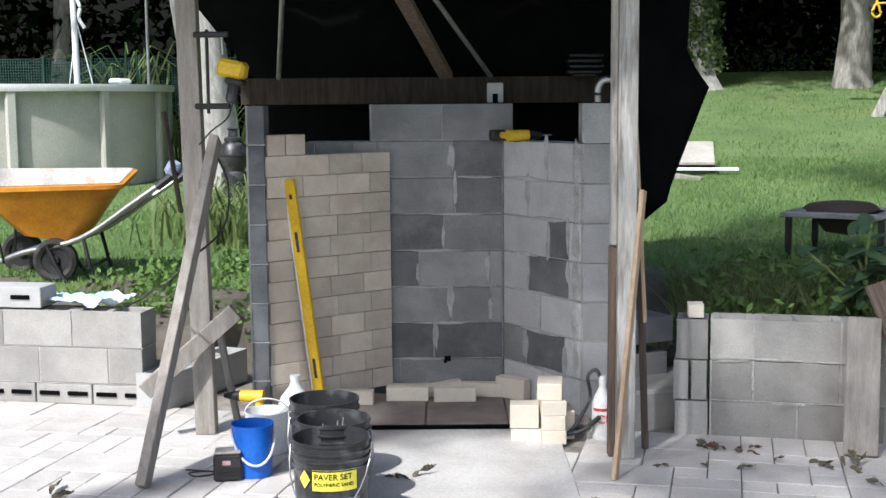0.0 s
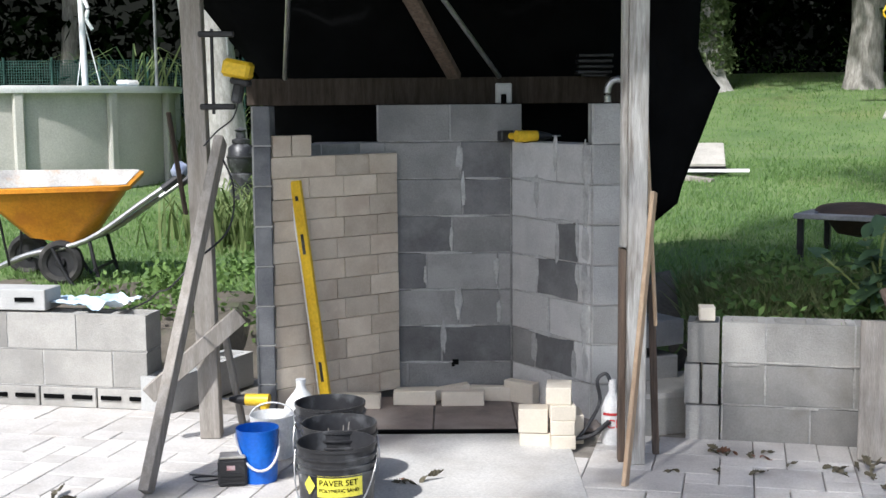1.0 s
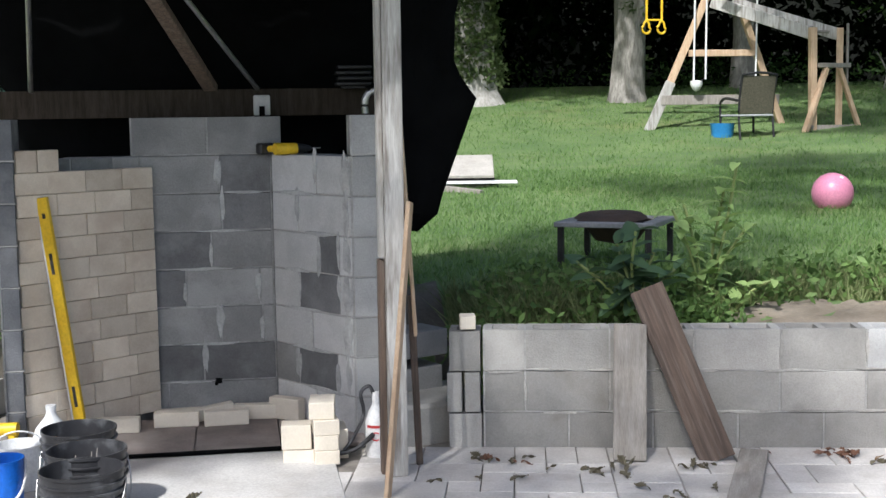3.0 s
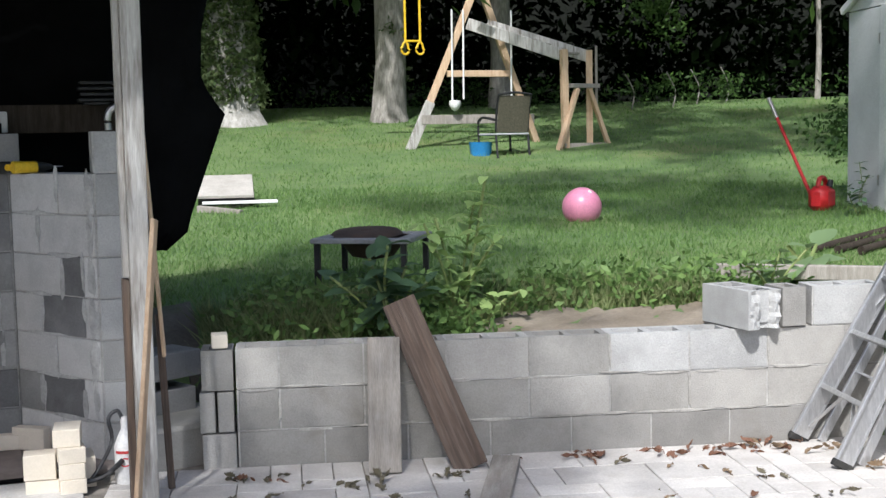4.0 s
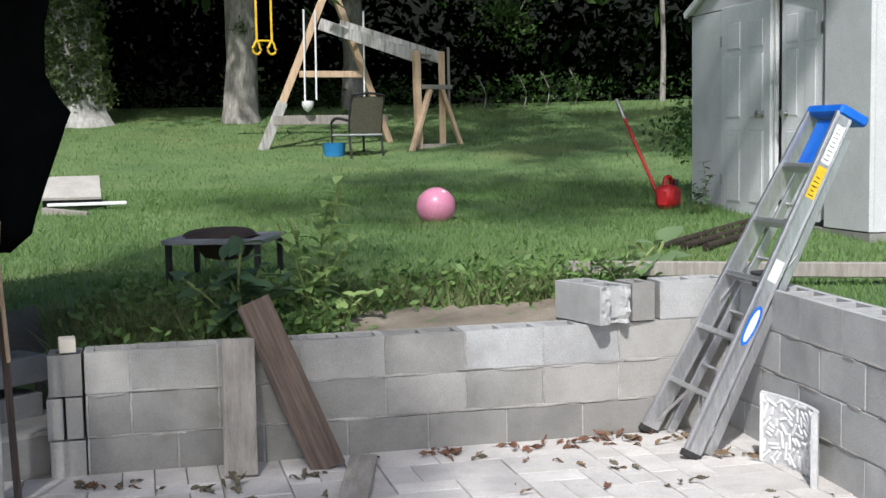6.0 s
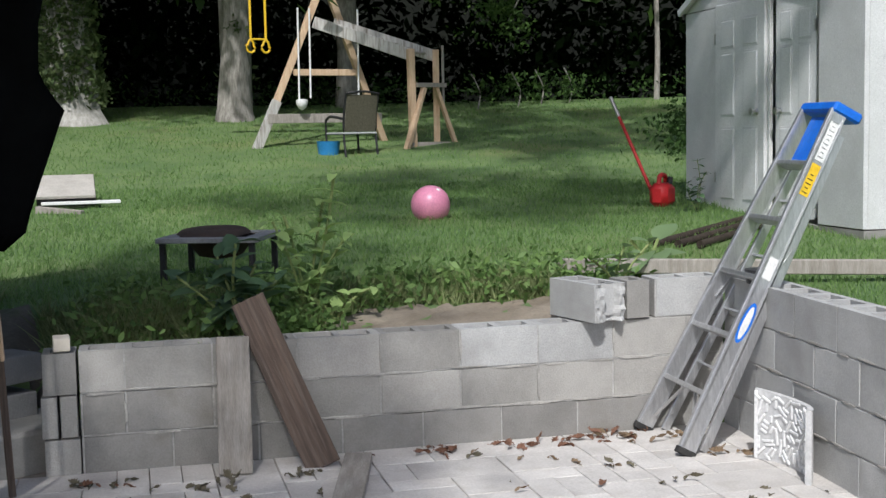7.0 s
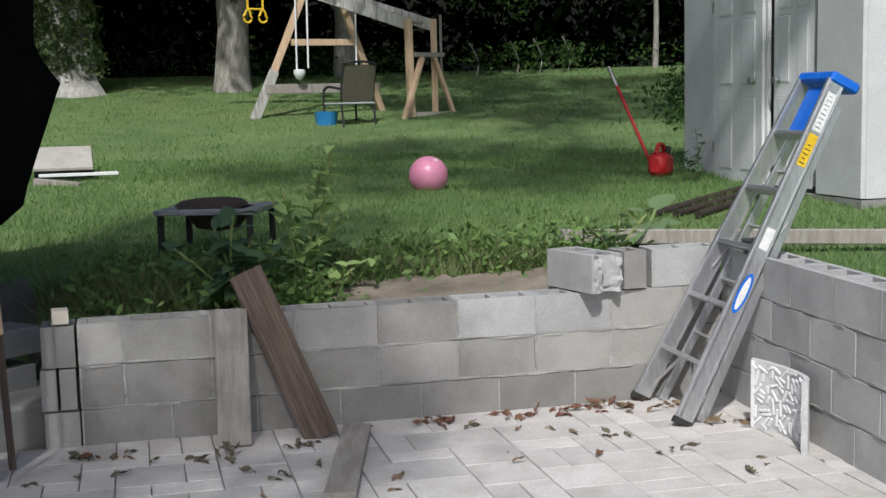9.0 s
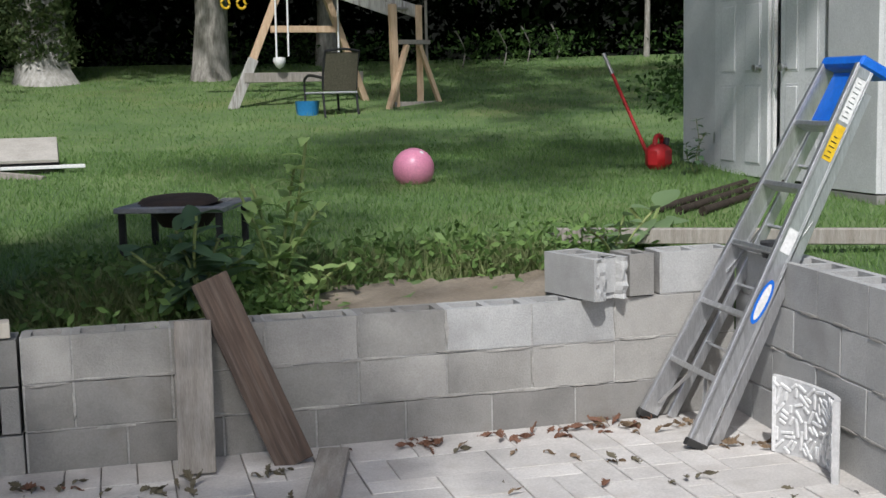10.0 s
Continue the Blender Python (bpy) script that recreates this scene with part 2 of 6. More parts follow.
def smooth_path(pts, n=6):
    """Catmull-Rom points through pts."""
    pts = [Vector(p) for p in pts]
    out = []
    for i in range(len(pts) - 1):
        p0, p1, p2, p3 = pts[max(i - 1, 0)], pts[i], pts[i + 1], pts[min(i + 2, len(pts) - 1)]
        for k in range(n):
            t = k / n
            out.append(0.5 * (2 * p1 + (p2 - p0) * t + (2 * p0 - 5 * p1 + 4 * p2 - p3) * t * t + (3 * p1 - p0 - 3 * p2 + p3) * t ** 3))
    return out + [pts[-1]]


def lathe(bm, profile, n=32, m=None, close=False):
    """Turns (radius, height) pairs about z."""
    m = m or Matrix()
    rings = [[bm.verts.new(m @ Vector((r * math.cos(2 * math.pi * k / n), r * math.sin(2 * math.pi * k / n), z))) for k in range(n)] for r, z in profile]
    for a, b in zip(rings, rings[1:]):
        for k in range(n):
            bm.faces.new((a[k], a[(k + 1) % n], b[(k + 1) % n], b[k]))
    if close:
        bm.faces.new(rings[0][::-1])
        bm.faces.new(rings[-1])
    return bm


def from_lists(name, verts, faces, material, parent=None):
    me = bpy.data.meshes.new(name)
    me.from_pydata(verts, [], faces)
    me.materials.append(material)
    ob = new(name, me)
    ob.parent = parent
    return ob


def piece(name, me, m, parent):
    """One piece that shares its mesh with others alike."""
    ob = new(name, me)
    ob.parent = parent
    ob.matrix_basis = m
    return ob


def mesh_of(name, bm, material):
    me = bpy.data.meshes.new(name)
    bm.to_mesh(me)
    bm.free()
    me.materials.append(material)
    return me


BL, BH, BD, JOINT = 0.4064, 0.2032, 0.194, 0.009


def block_bmesh(length, height=BH - JOINT, depth=BD, cores=0):
    """A block with its face in the plane y = 0, its left bottom corner at the origin, depth towards +y; cores: open cells from above."""
    bm = bmesh.new()
    if not cores:
        return box(bm, (length / 2, depth / 2, height / 2), (length, depth, height), None, 0.003)
    wall = 0.034
    cell = (length - wall * (cores + 1)) / cores
    xs = [0.0]
    for k in range(cores):
        xs += [wall + k * (cell + wall), (k + 1) * (cell + wall)]
    xs.append(length)
    ys = [0.0, wall, depth - wall, depth]
    hole = lambda i, j: j == 1 and i % 2 == 1
    top = [[bm.verts.new((x, y, height)) for y in ys] for x in xs]
    for i in range(len(xs) - 1):
        for j in range(3):
            q = [top[i][j], top[i + 1][j], top[i + 1][j + 1], top[i][j + 1]]
            if not hole(i, j):
                bm.faces.new(q)
            else:
                low = [bm.verts.new((v.co.x, v.co.y, height * 0.15)) for v in q]
                for k in range(4):
                    bm.faces.new((q[k], q[(k + 1) % 4], low[(k + 1) % 4], low[k]))
                bm.faces.new(low)
    rim = [top[i][0] for i in range(len(xs))] + [top[-1][j] for j in (1, 2, 3)] + [top[i][3] for i in range(len(xs) - 2, -1, -1)] + [top[0][j] for j in (2, 1)]
    low = [bm.verts.new((v.co.x, v.co.y, 0)) for v in rim]
    for k in range(len(rim)):
        k2 = (k + 1) % len(rim)
        bm.faces.new((rim[k], low[k], low[k2], rim[k2]))
    bm.faces.new(low[::-1])
    bmesh.ops.recalc_face_normals(bm, faces=bm.faces)
    return bm


BLOCK_MESHES = {}


def block(parent, m, length=BL - JOINT, cores=0, material=None, height=BH - JOINT, depth=BD, name="block"):
    material = material or M_BLOCK
    key = (round(length, 3), round(height, 3), round(depth, 3), cores, material.name)
    if key not in BLOCK_MESHES:
        BLOCK_MESHES[key] = mesh_of(name, block_bmesh(length, height, depth, cores), material)
    return piece(name, BLOCK_MESHES[key], m, parent)


rnd = random.Random(7)


def line_frame(a, b):
    """A pose at plan point a, x along a to b, y to the left of that way."""
    d = Vector((b[0] - a[0], b[1] - a[1]))
    return Matrix.Translation((a[0], a[1], 0)) @ Matrix.Rotation(math.atan2(d.y, d.x), 4, "Z"), d.length


def block_wall(wall, f, courses, z0, material, top_cores=True, mortar=True, jitter=0.0015, tones=None, joint_material=None):
    """courses: for each, bottom up, the list of (start, end) along the wall; tones: other materials by (course, place)."""
    bm = bmesh.new()
    for k, row in enumerate(courses):
        z = z0 + k * BH
        for q, (s, e) in enumerate(row):
            covered = k + 1 < len(courses) and any(a < e - 0.05 and b > s + 0.05 for a, b in courses[k + 1])
            cores = 0 if covered or not top_cores else max(1, round((e - s) / 0.2))
            m = f @ pose(s + JOINT / 2, rnd.uniform(-jitter, jitter), z + JOINT / 2, 0, 0, rnd.uniform(-0.15, 0.15))
            block(wall, m, e - s - JOINT, cores, (tones or {}).get((k, q), material))
        if mortar and row:
            for s, e in row:
                box(bm, ((s + e) / 2, 0.09, z + JOINT / 4), (e - s, 0.174, JOINT * 0.98), f)
                box(bm, (s, 0.09, z + BH / 2), (JOINT * 1.05, 0.172, BH - JOINT), f)
    if mortar:
        tagged(part("mortar", bm, joint_material or M_MORTAR, wall, "grey mortar joints"), kind="stuff")


# ---- ground: one sheet from the patio to the horizon ----
WA, WC = Vector((1.30, 6.03)), Vector((4.48, 5.306))      # garden wall: its start and its corner
WD = (WC - WA).normalized()
WN = Vector((-WD.y, WD.x))
SD = Vector((-0.283, -0.959))                              # side wall, from the corner towards the house


def smooth01(a, b, x):
    t = min(max((x - a) / (b - a), 0.0), 1.0)
    return t * t * (3 - 2 * t)


def lawn_z(x, y):
    d = math.hypot(x, y)
    right = 0.50 + 0.065 * (d - 6.3) if d < 16 else 1.13 + 0.12 * (min(d, 24.0) - 16) + 0.02 * max(d - 24, 0)
    right = max(right, 0.48)
    left = 0.30 + 0.030 * max(d - 8.0, -1.0)
    k = smooth01(-1.6, 1.8, x)
    return left + (right - left) * k + 0.03 * noise.noise(Vector((x * 0.5, y * 0.5, 0)))


def behind(x, y):
    """How far a plan point lies behind the line of walls: minus on the patio."""
    p = Vector((x, y))
    q = p - WC
    side = q.dot(Vector((0.959, -0.283)))
    garden = (p - WA).dot(WN)
    right = max(garden, side)
    left = (p - Vector((-1.637, 6.691))).dot(Vector((0.181, 0.983)))
    mid = y - 7.25
    if x > 1.15:
        return right
    return left if x < -1.4 else mid


def ground_z(x, y):
    b = behind(x, y)
    low = -0.045
    if 0.6 < x < 1.9 and y > 5.9:
        # bare slope between the firebox and the end of the garden wall
        side_ = smooth01(0.9, 1.75, x) * smooth01(6.15, 6.6, y)
        far_ = smooth01(6.7, 7.7, y)
        return low + (lawn_z(x, y) + 0.045) * max(side_, far_) * (1 if b > 0.03 or x < 1.15 else 0)
    if b <= 0.03:
        return low
    return low + (lawn_z(x, y) + 0.045) * smooth01(0.03, 0.28 if x > 1.1 else 1.5, b)


def axis(stops):
    out = []
    for a, b, step in stops:
        n = max(1, round((b - a) / step))
        out += [a + (b - a) * k / n for k in range(n)]
    return out + [stops[-1][1]]


gx = axis([(-900, -60, 120), (-60, -12, 6), (-12, -4, 0.5), (-4, 8, 0.12), (8, 16, 0.5), (16, 60, 6), (60, 900, 120)])
gy = axis([(-900, -60, 120), (-60, -6, 6), (-6, 4.5, 0.5), (4.5, 9, 0.1), (9, 26, 0.4), (26, 60, 4), (60, 900, 120)])
verts = [(x, y, ground_z(x, y)) for y in gy for x in gx]
nx = len(gx)
faces = [(j * nx + i, j * nx + i + 1, (j + 1) * nx + i + 1, (j + 1) * nx + i) for j in range(len(gy) - 1) for i in range(nx - 1)]
ground = from_lists("ground", verts, faces, M_LAWN)
ground.data.polygons.foreach_set("use_smooth", [True] * len(ground.data.polygons))
tagged(ground, "green lawn rising gently behind the block walls", "lawn", kind="structure")

# ---- garden wall and side wall of concrete blocks ----
wall_garden = thing("wall_garden", "low grey concrete block garden wall with open cells", "wall", kind="structure")
fg, LG = line_frame(WA, WC)
Z0 = 0.582 - 3 * BH
half = [(0.0, 0.2)] + [(0.2 + BL * k, 0.2 + BL * (k + 1)) for k in range(7)] + [(0.2 + BL * 7, LG)]
full = [(0.0, 0.41)] + [(0.41 + BL * k, 0.41 + BL * (k + 1)) for k in range(7)]
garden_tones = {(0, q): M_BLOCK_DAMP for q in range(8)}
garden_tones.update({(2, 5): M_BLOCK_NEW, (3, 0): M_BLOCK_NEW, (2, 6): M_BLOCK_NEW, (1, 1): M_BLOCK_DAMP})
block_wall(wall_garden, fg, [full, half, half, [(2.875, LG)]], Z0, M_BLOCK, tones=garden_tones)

wall_side = thing("wall_side", "grey concrete block side wall four courses high", "wall", kind="structure")
fs, LS = line_frame(WC, WC + SD * 4.2)
s0 = [(0.0, 0.2)] + [(0.2 + BL * k, 0.2 + BL * (k + 1)) for k in range(10)]
s1 = [(BL * k, BL * (k + 1)) for k in range(10)]
block_wall(wall_side, fs, [s0, s1, s0, s1], Z0, M_BLOCK_NEW)

# ---- left garden wall ----
LA, LB = Vector((-1.637, 6.691)), Vector((-2.435, 6.838))
LDIR = (LB - LA).normalized()
wall_left = thing("wall_left", "low grey concrete block wall on slotted base blocks", "wall", kind="structure")
fl, LL = line_frame(LA + LDIR * 3.3, LA)
rows = [[(LL - BL * (k + 1), LL - BL * k) for k in range(8)], [(LL - 0.2, LL)] + [(LL - 0.2 - BL * (k + 1), LL - 0.2 - BL * k) for k in range(7)]]
block_wall(wall_left, fl, [rows[1], rows[0]], 0.115, M_BLOCK)
bm = bmesh.new()
for k in range(10):
    x1 = LL + 0.03 - 0.335 * k
    bl = box(bmesh.new(), (x1 - 0.165, 0.1, 0.055), (0.326, 0.2, 0.11), fl, 0.004)
    ob = part("base_block", bl, M_BLOCK, wall_left)
    for sx in (-0.083, 0.083):
        box(bm, (x1 - 0.165 + sx, -0.004, 0.06), (0.115, 0.012, 0.022), fl)
tagged(part("slot", bm, M_TARP, wall_left, "dark slots in the base blocks"), kind="stuff")

# low single course from the post back to the firebox
wall_low = thing("wall_low", "single course of grey concrete blocks", "wall", kind="structure")
fw, _ = line_frame((-1.50, 6.60), (-1.14, 7.42))
block_wall(wall_low, fw, [[(0, BL), (BL, 2 * BL)]], -0.01, M_BLOCK_NEW, mortar=False)

# ---- firebox of concrete blocks ----
YB = 6.93
firebox = thing("firebox", "unfinished block firebox of an outdoor fireplace", "fireplace")
ZT = 1.628
ZF = ZT - 8 * BH
fb, _ = line_frame((-0.75, YB), (0.325, YB))
cuts = [(0.5,), (0.28, 0.69), (0.38, 0.79, 1.01), (0.2, 0.61, 1.0), (0.35, 0.75), (0.40, 0.81), (0.39, 0.80), ()]
back = [list(zip((0.0, *c), (*c, 1.075))) for c in cuts]
back[7] = [(0.351, 0.351 + 0.393), (0.744, 1.137)]
fbk = new("back_wall")
fbk.parent = firebox
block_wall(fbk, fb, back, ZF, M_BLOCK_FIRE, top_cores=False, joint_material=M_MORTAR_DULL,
           tones={c: M_BLOCK_FIRE_DARK for c in ((6, 2), (5, 2), (4, 0), (4, 1), (3, 0), (3, 1), (1, 1), (1, 2))})
frs = new("right_wall")
frs.parent = firebox
fr_, LR = line_frame((0.328, YB), (0.70, 6.35))
cuts = [(0.36,), (0.21, 0.55), (0.34,), (0.23, 0.58), (0.41, 0.58), (0.23,), (0.40,)]
splay = [list(zip((0.0, *c), (*c, LR - 0.005))) for c in cuts]
# splay is coloured paler than the back wall for the light it catches
block_wall(frs, fr_, splay, ZF, M_BLOCK_SPLAY_LIT, top_cores=False,
           tones={(4, 1): M_BLOCK_FIRE_DARK, (3, 1): M_BLOCK_FIRE_DARK, (1, 0): M_BLOCK_FIRE, (1, 1): M_BLOCK_FIRE_DARK})
part("corner_mortar", bar(bmesh.new(), (0.326, YB + 0.012, ZF), (0.326, YB + 0.012, ZF + 7 * BH), 0.022, 0.022, (0, 0, 1), 0, 45), M_MORTAR_DULL, firebox, "pale mortar in the corner")
M_SMEAR = mat("mortar_smear", (0.36, 0.36, 0.355), (0.50, 0.50, 0.49), 9, 0.95, 0.5, 60, vary=0.1)


def smear(f, x, z, w, h, seed, parent=None, material=None):
    """A thin ragged patch of mortar on a wall face."""
    bm = bmesh.new()
    n = 18
    rim = []
    for k in range(n):
        a = 2 * math.pi * k / n
        r = 1 + 0.55 * noise.noise(Vector((math.cos(a) * 1.7, math.sin(a) * 1.7, seed * 3.1)))
        rim.append((x + w * r * math.cos(a), z + h * r * math.sin(a)))
    mid = bm.verts.new(f @ Vector((x, -0.006, z)))
    e = [bm.verts.new(f @ Vector((p, 0.0005, q))) for p, q in rim]
    i = [bm.verts.new(f @ Vector((x + (p - x) * 0.85, -0.0045, z + (q - z) * 0.85))) for p, q in rim]
    for k in range(n):
        k2 = (k + 1) % n
        bm.faces.new((e[k], e[k2], i[k2], i[k]))
        bm.faces.new((i[k], i[k2], mid))
    bmesh.ops.recalc_face_normals(bm, faces=bm.faces)
    part("mortar_smear", bm, material or M_SMEAR, parent or firebox, smooth=True)


sr = random.Random(11)
for k in range(1, 7):
    z = ZF + k * BH
    for x in cuts[k]:
        smear(fr_, x + sr.uniform(-0.01, 0.01), z + BH * sr.uniform(0.3, 0.7), sr.uniform(0.012, 0.03), sr.uniform(0.06, 0.11), sr.random() * 90)
    smear(fr_, LR - 0.045, z + BH * 0.5, sr.uniform(0.02, 0.04), sr.uniform(0.09, 0.13), sr.random() * 90)
    smear(fr_, sr.uniform(0.15, 0.5), z, sr.uniform(0.10, 0.18), 0.012, sr.random() * 90)
    for x in ((0.5,), (0.28, 0.69), (0.38, 0.79, 1.01), (0.2, 0.61, 1.0), (0.35, 0.75), (0.40, 0.81), (0.39, 0.80))[k]:
        if x > 0.45:
            smear(fb, x + sr.uniform(-0.01, 0.01), z + BH * sr.uniform(0.3, 0.7), sr.uniform(0.010, 0.022), sr.uniform(0.06, 0.10), sr.random() * 90)
    smear(fb, sr.uniform(0.6, 0.95), z, sr.uniform(0.10, 0.16), 0.008, sr.random() * 90)
part("drain_gap", boxed((0.765, -0.001, 0.205), (0.035, 0.006, 0.03), fb), M_TARP, firebox, "small dark gap in the wall")
part("drain_gap", boxed((0.752, -0.0012, 0.190), (0.018, 0.006, 0.02), fb), M_TARP, firebox, "small dark gap in the wall")
pier_r = new("right_pier")
pier_r.parent = firebox
fp, _ = line_frame((0.705, 6.35), (0.9, 6.35))
block_wall(pier_r, fp, [[(0, 0.197)]] * 8, ZF, M_BLOCK_NEW, top_cores=False)
pier_l = new("left_pier")
pier_l.parent = firebox
fp, _ = line_frame((-0.995, 6.38), (-0.8, 6.38))
block_wall(pier_l, fp, [[(0, 0.092)]] * 8, ZF, M_BLOCK_DARK, top_cores=False)
fls = new("left_wall")
fls.parent = firebox
f_, LLs = line_frame((-0.80, 6.58), (-0.36, 6.99))
block_wall(fls, f_ @ pose(0, 0.05, 0), [[(0, 0.37), (0.37, LLs)] if k % 2 else [(0, 0.2), (0.2, LLs)] for k in range(7)], ZF, M_BLOCK_FIRE, top_cores=False)

# firebrick facing of the left side
panel = thing("firebrick_wall", "stacked buff firebricks lining the firebox side", "firebrick wall")
fpn, LP = line_frame((-0.885, 6.42), (-0.292, 6.90))
BRH = 0.1085
brick_me = {}


def fire_brick(parent, m, length, height, depth=0.063, material=None):
    material = material or M_FIREBRICK
    key = (round(length, 3), round(height, 3), round(depth, 3), material.name)
    if key not in brick_me:
        brick_me[key] = mesh_of("firebrick", boxed((length / 2, depth / 2, height / 2), (length, depth, height), None, 0.003), material)
    return piece("firebrick", brick_me[key], m, parent)


for k in range(12):
    s = [0.0, 0.165][k % 2] - 0.02
    a = s
    while a < LP - 0.02:
        w = min(0.215, LP - a)
        if a == s and k % 2:
            fire_brick(panel, fpn @ pose(-0.028, rnd.uniform(-0.003, 0.003), 0.066 + k * BRH), 0.188, BRH - 0.0022)
        fire_brick(panel, fpn @ pose(a + 0.001, rnd.uniform(-0.002, 0.002), 0.066 + k * BRH), w - 0.002, BRH - 0.0022)
        a += w
fire_brick(panel, fpn @ pose(-0.015, 0, 0.066 + 12 * BRH), 0.11, BRH - 0.002)
fire_brick(panel, fpn @ pose(0.10, 0.0, 0.066 + 12 * BRH), 0.115, BRH - 0.002)

# hearth
hearth = thing("hearth", "dark stone hearth slabs of the firebox", "hearth")
for k in range(3):
    part("slab", boxed((-0.52 + 0.42 * k + 0.21, 6.53, 0.011), (0.415, 0.70, 0.022), None, 0.004), M_HEARTH, hearth)
part("edge_strip", boxed((0.05, 6.168, 0.0145), (1.16, 0.02, 0.019), None, 0.004), M_TARP, hearth, "black edge strip")

# concrete slab in front of the hearth
slab = tagged(part("concrete_pad", boxed((-0.05, 5.115, -0.02), (1.22, 2.08, 0.05), None, 0.004), M_SLAB), "pale stained concrete pad before the hearth", "concrete pad", kind="structure")

# ragged mortar along the joints of the garden walls
M_SMEAR_WARM = mat("dried_mortar", (0.30, 0.29, 0.27), (0.43, 0.415, 0.385), 9, 0.95, 0.5, 60, vary=0.12)
for k in range(1, 3):
    for j in range(13):
        smear(fg, 0.12 + 0.24 * j + sr.uniform(-0.08, 0.08), Z0 + k * BH + sr.uniform(-0.006, 0.008), sr.uniform(0.05, 0.14), sr.uniform(0.004, 0.009), sr.random() * 90, wall_garden, M_SMEAR_WARM)
for j in range(7):
    smear(fg, 0.2 + BL * j + sr.uniform(-0.004, 0.004), Z0 + sr.choice((1.5, 2.5)) * BH, sr.uniform(0.006, 0.012), sr.uniform(0.05, 0.09), sr.random() * 90, wall_garden, M_SMEAR_WARM)
for k in range(1, 4):
    for j in range(7):
        smear(fs, 0.15 + 0.28 * j + sr.uniform(-0.1, 0.1), Z0 + k * BH + sr.uniform(-0.006, 0.008), sr.uniform(0.04, 0.12), sr.uniform(0.004, 0.009), sr.random() * 90, wall_side, M_SMEAR_WARM)

# ---- shelter over the firebox: posts, beam, black tarp ----
post_l = thing("shelter_post", "weathered grey square wooden post on the pavers", "post", pose(-1.195, 6.15, 0))
part("post", boxed((0, 0, 1.4), (0.1, 0.09, 2.8), pose(0, 0, 0, 0, -1.0, 0), 0.004), M_GREYWOOD, post_l)
post_r = thing("shelter_post", "peeling white-painted square wooden post", "post", pose(0.825, 5.66, 0))
part("post", boxed((0, 0, 1.4), (0.085, 0.09, 2.8), None, 0.004), M_WHITEWOOD, post_r)
part("board", boxed((-0.058, 0.03, 0.49), (0.03, 0.06, 0.98), None, 0.003), M_BROWNWOOD, post_r, "dark brown board nailed to the post")
# the beam's near-black colour carries the shade under the tarp
beam = tagged(part("shelter_beam", boxed((0.0, 7.22, 1.70), (2.3, 0.05, 0.15), None, 0.004), M_DARKWOOD), "long weathered beam behind the firebox, darkened for its shade", "beam")

part("upper_board", boxed((-0.056, 0.02, 1.89), (0.026, 0.07, 1.80), None, 0.003), M_WHITEWOOD, post_r, "grey board with worn paint")
tarp = thing("tarp", "black plastic tarp draped over the firebox shelter", "tarp")


def tarp_sheet(name, prof, left, right, cols=14, wave=0.04):
    """prof: (y, z) from bottom to front; left and right give the edges as functions of z and y."""
    bm = bmesh.new()
    grid = []
    for j, (yy, zz) in enumerate(prof):
        row = []
        for i in range(cols + 1):
            u = i / cols
            x0, x1 = left(yy, zz), right(yy, zz)
            row.append(bm.verts.new((x0 + u * (x1 - x0), yy + wave * math.sin(u * 17 + j), zz - 0.05 * abs(math.sin(u * 9)) * (zz > 1.9))))
        grid.append(row)
    for a, b in zip(grid, grid[1:]):
        for i in range(cols):
            bm.faces.new((a[i], a[i + 1], b[i + 1], b[i]))
    ob = part(name, bm, M_TARP, tarp, smooth=True)
    ob.modifiers.new("thick", "SOLIDIFY").thickness = 0.004


tarp_sheet("rear_sheet", [(7.60, 0.35), (7.58, 1.0), (7.55, 1.77), (7.50, 2.10), (7.45, 2.45), (7.2, 2.62)], lambda y, z: -1.12 - 0.75 * max(z - 1.77, 0), lambda y, z: 1.05)
# roof lies out of view; its overhang past the posts is set for shade
tarp_sheet("roof_sheet", [(7.2, 2.62), (6.4, 2.68), (5.6, 2.72), (4.9, 2.70)], lambda y, z: -1.6, lambda y, z: 1.45)
tarp_sheet("side_flap", [(6.66, 1.01), (6.65, 1.10), (6.64, 1.19), (6.63, 1.35), (6.62, 1.52), (6.61, 1.64), (6.60, 1.70), (6.60, 1.76), (6.61, 1.83), (6.61, 1.92), (6.61, 2.15), (6.6, 2.66)], lambda y, z: 0.93,
           lambda y, z: np.interp(z, [1.01, 1.10, 1.19, 1.52, 1.70, 1.76, 1.83, 1.92, 2.15, 2.66], [1.07, 1.18, 1.205, 1.325, 1.385, 1.34, 1.30, 1.275, 1.285, 1.40]), 8, 0.015)

# ---- pavers: a broken pattern of slabs along the garden wall ----
patio = thing("patio", "pale stone pavers laid in a broken pattern", "patio", kind="structure")
base = part("joint_bed", boxed((0.6, 2.25, -0.03), (14, 10.7, 0.03)), M_SAND, patio, "sandy joints between the pavers")
fpv = Matrix.Translation((WA.x, WA.y, 0)) @ Matrix.Rotation(math.atan2(WD.y, WD.x), 4, "Z")
U = 0.147
paver_me = {}
tiles = []
taken = set()
for j in range(0, 62):
    for i in range(-34, 26):
        if (i, j) in taken:
            continue
        opts = [(2, 1), (2, 2), (1, 1), (2, 1), (3, 2), (1, 2)]
        rnd.shuffle(opts)
        for w, h in opts + [(1, 1)]:
            cells = [(i + a, j + b) for a in range(w) for b in range(h)]
            if not any(c in taken for c in cells):
                taken.update(cells)
                tiles.append((i, j, w, h))
                break
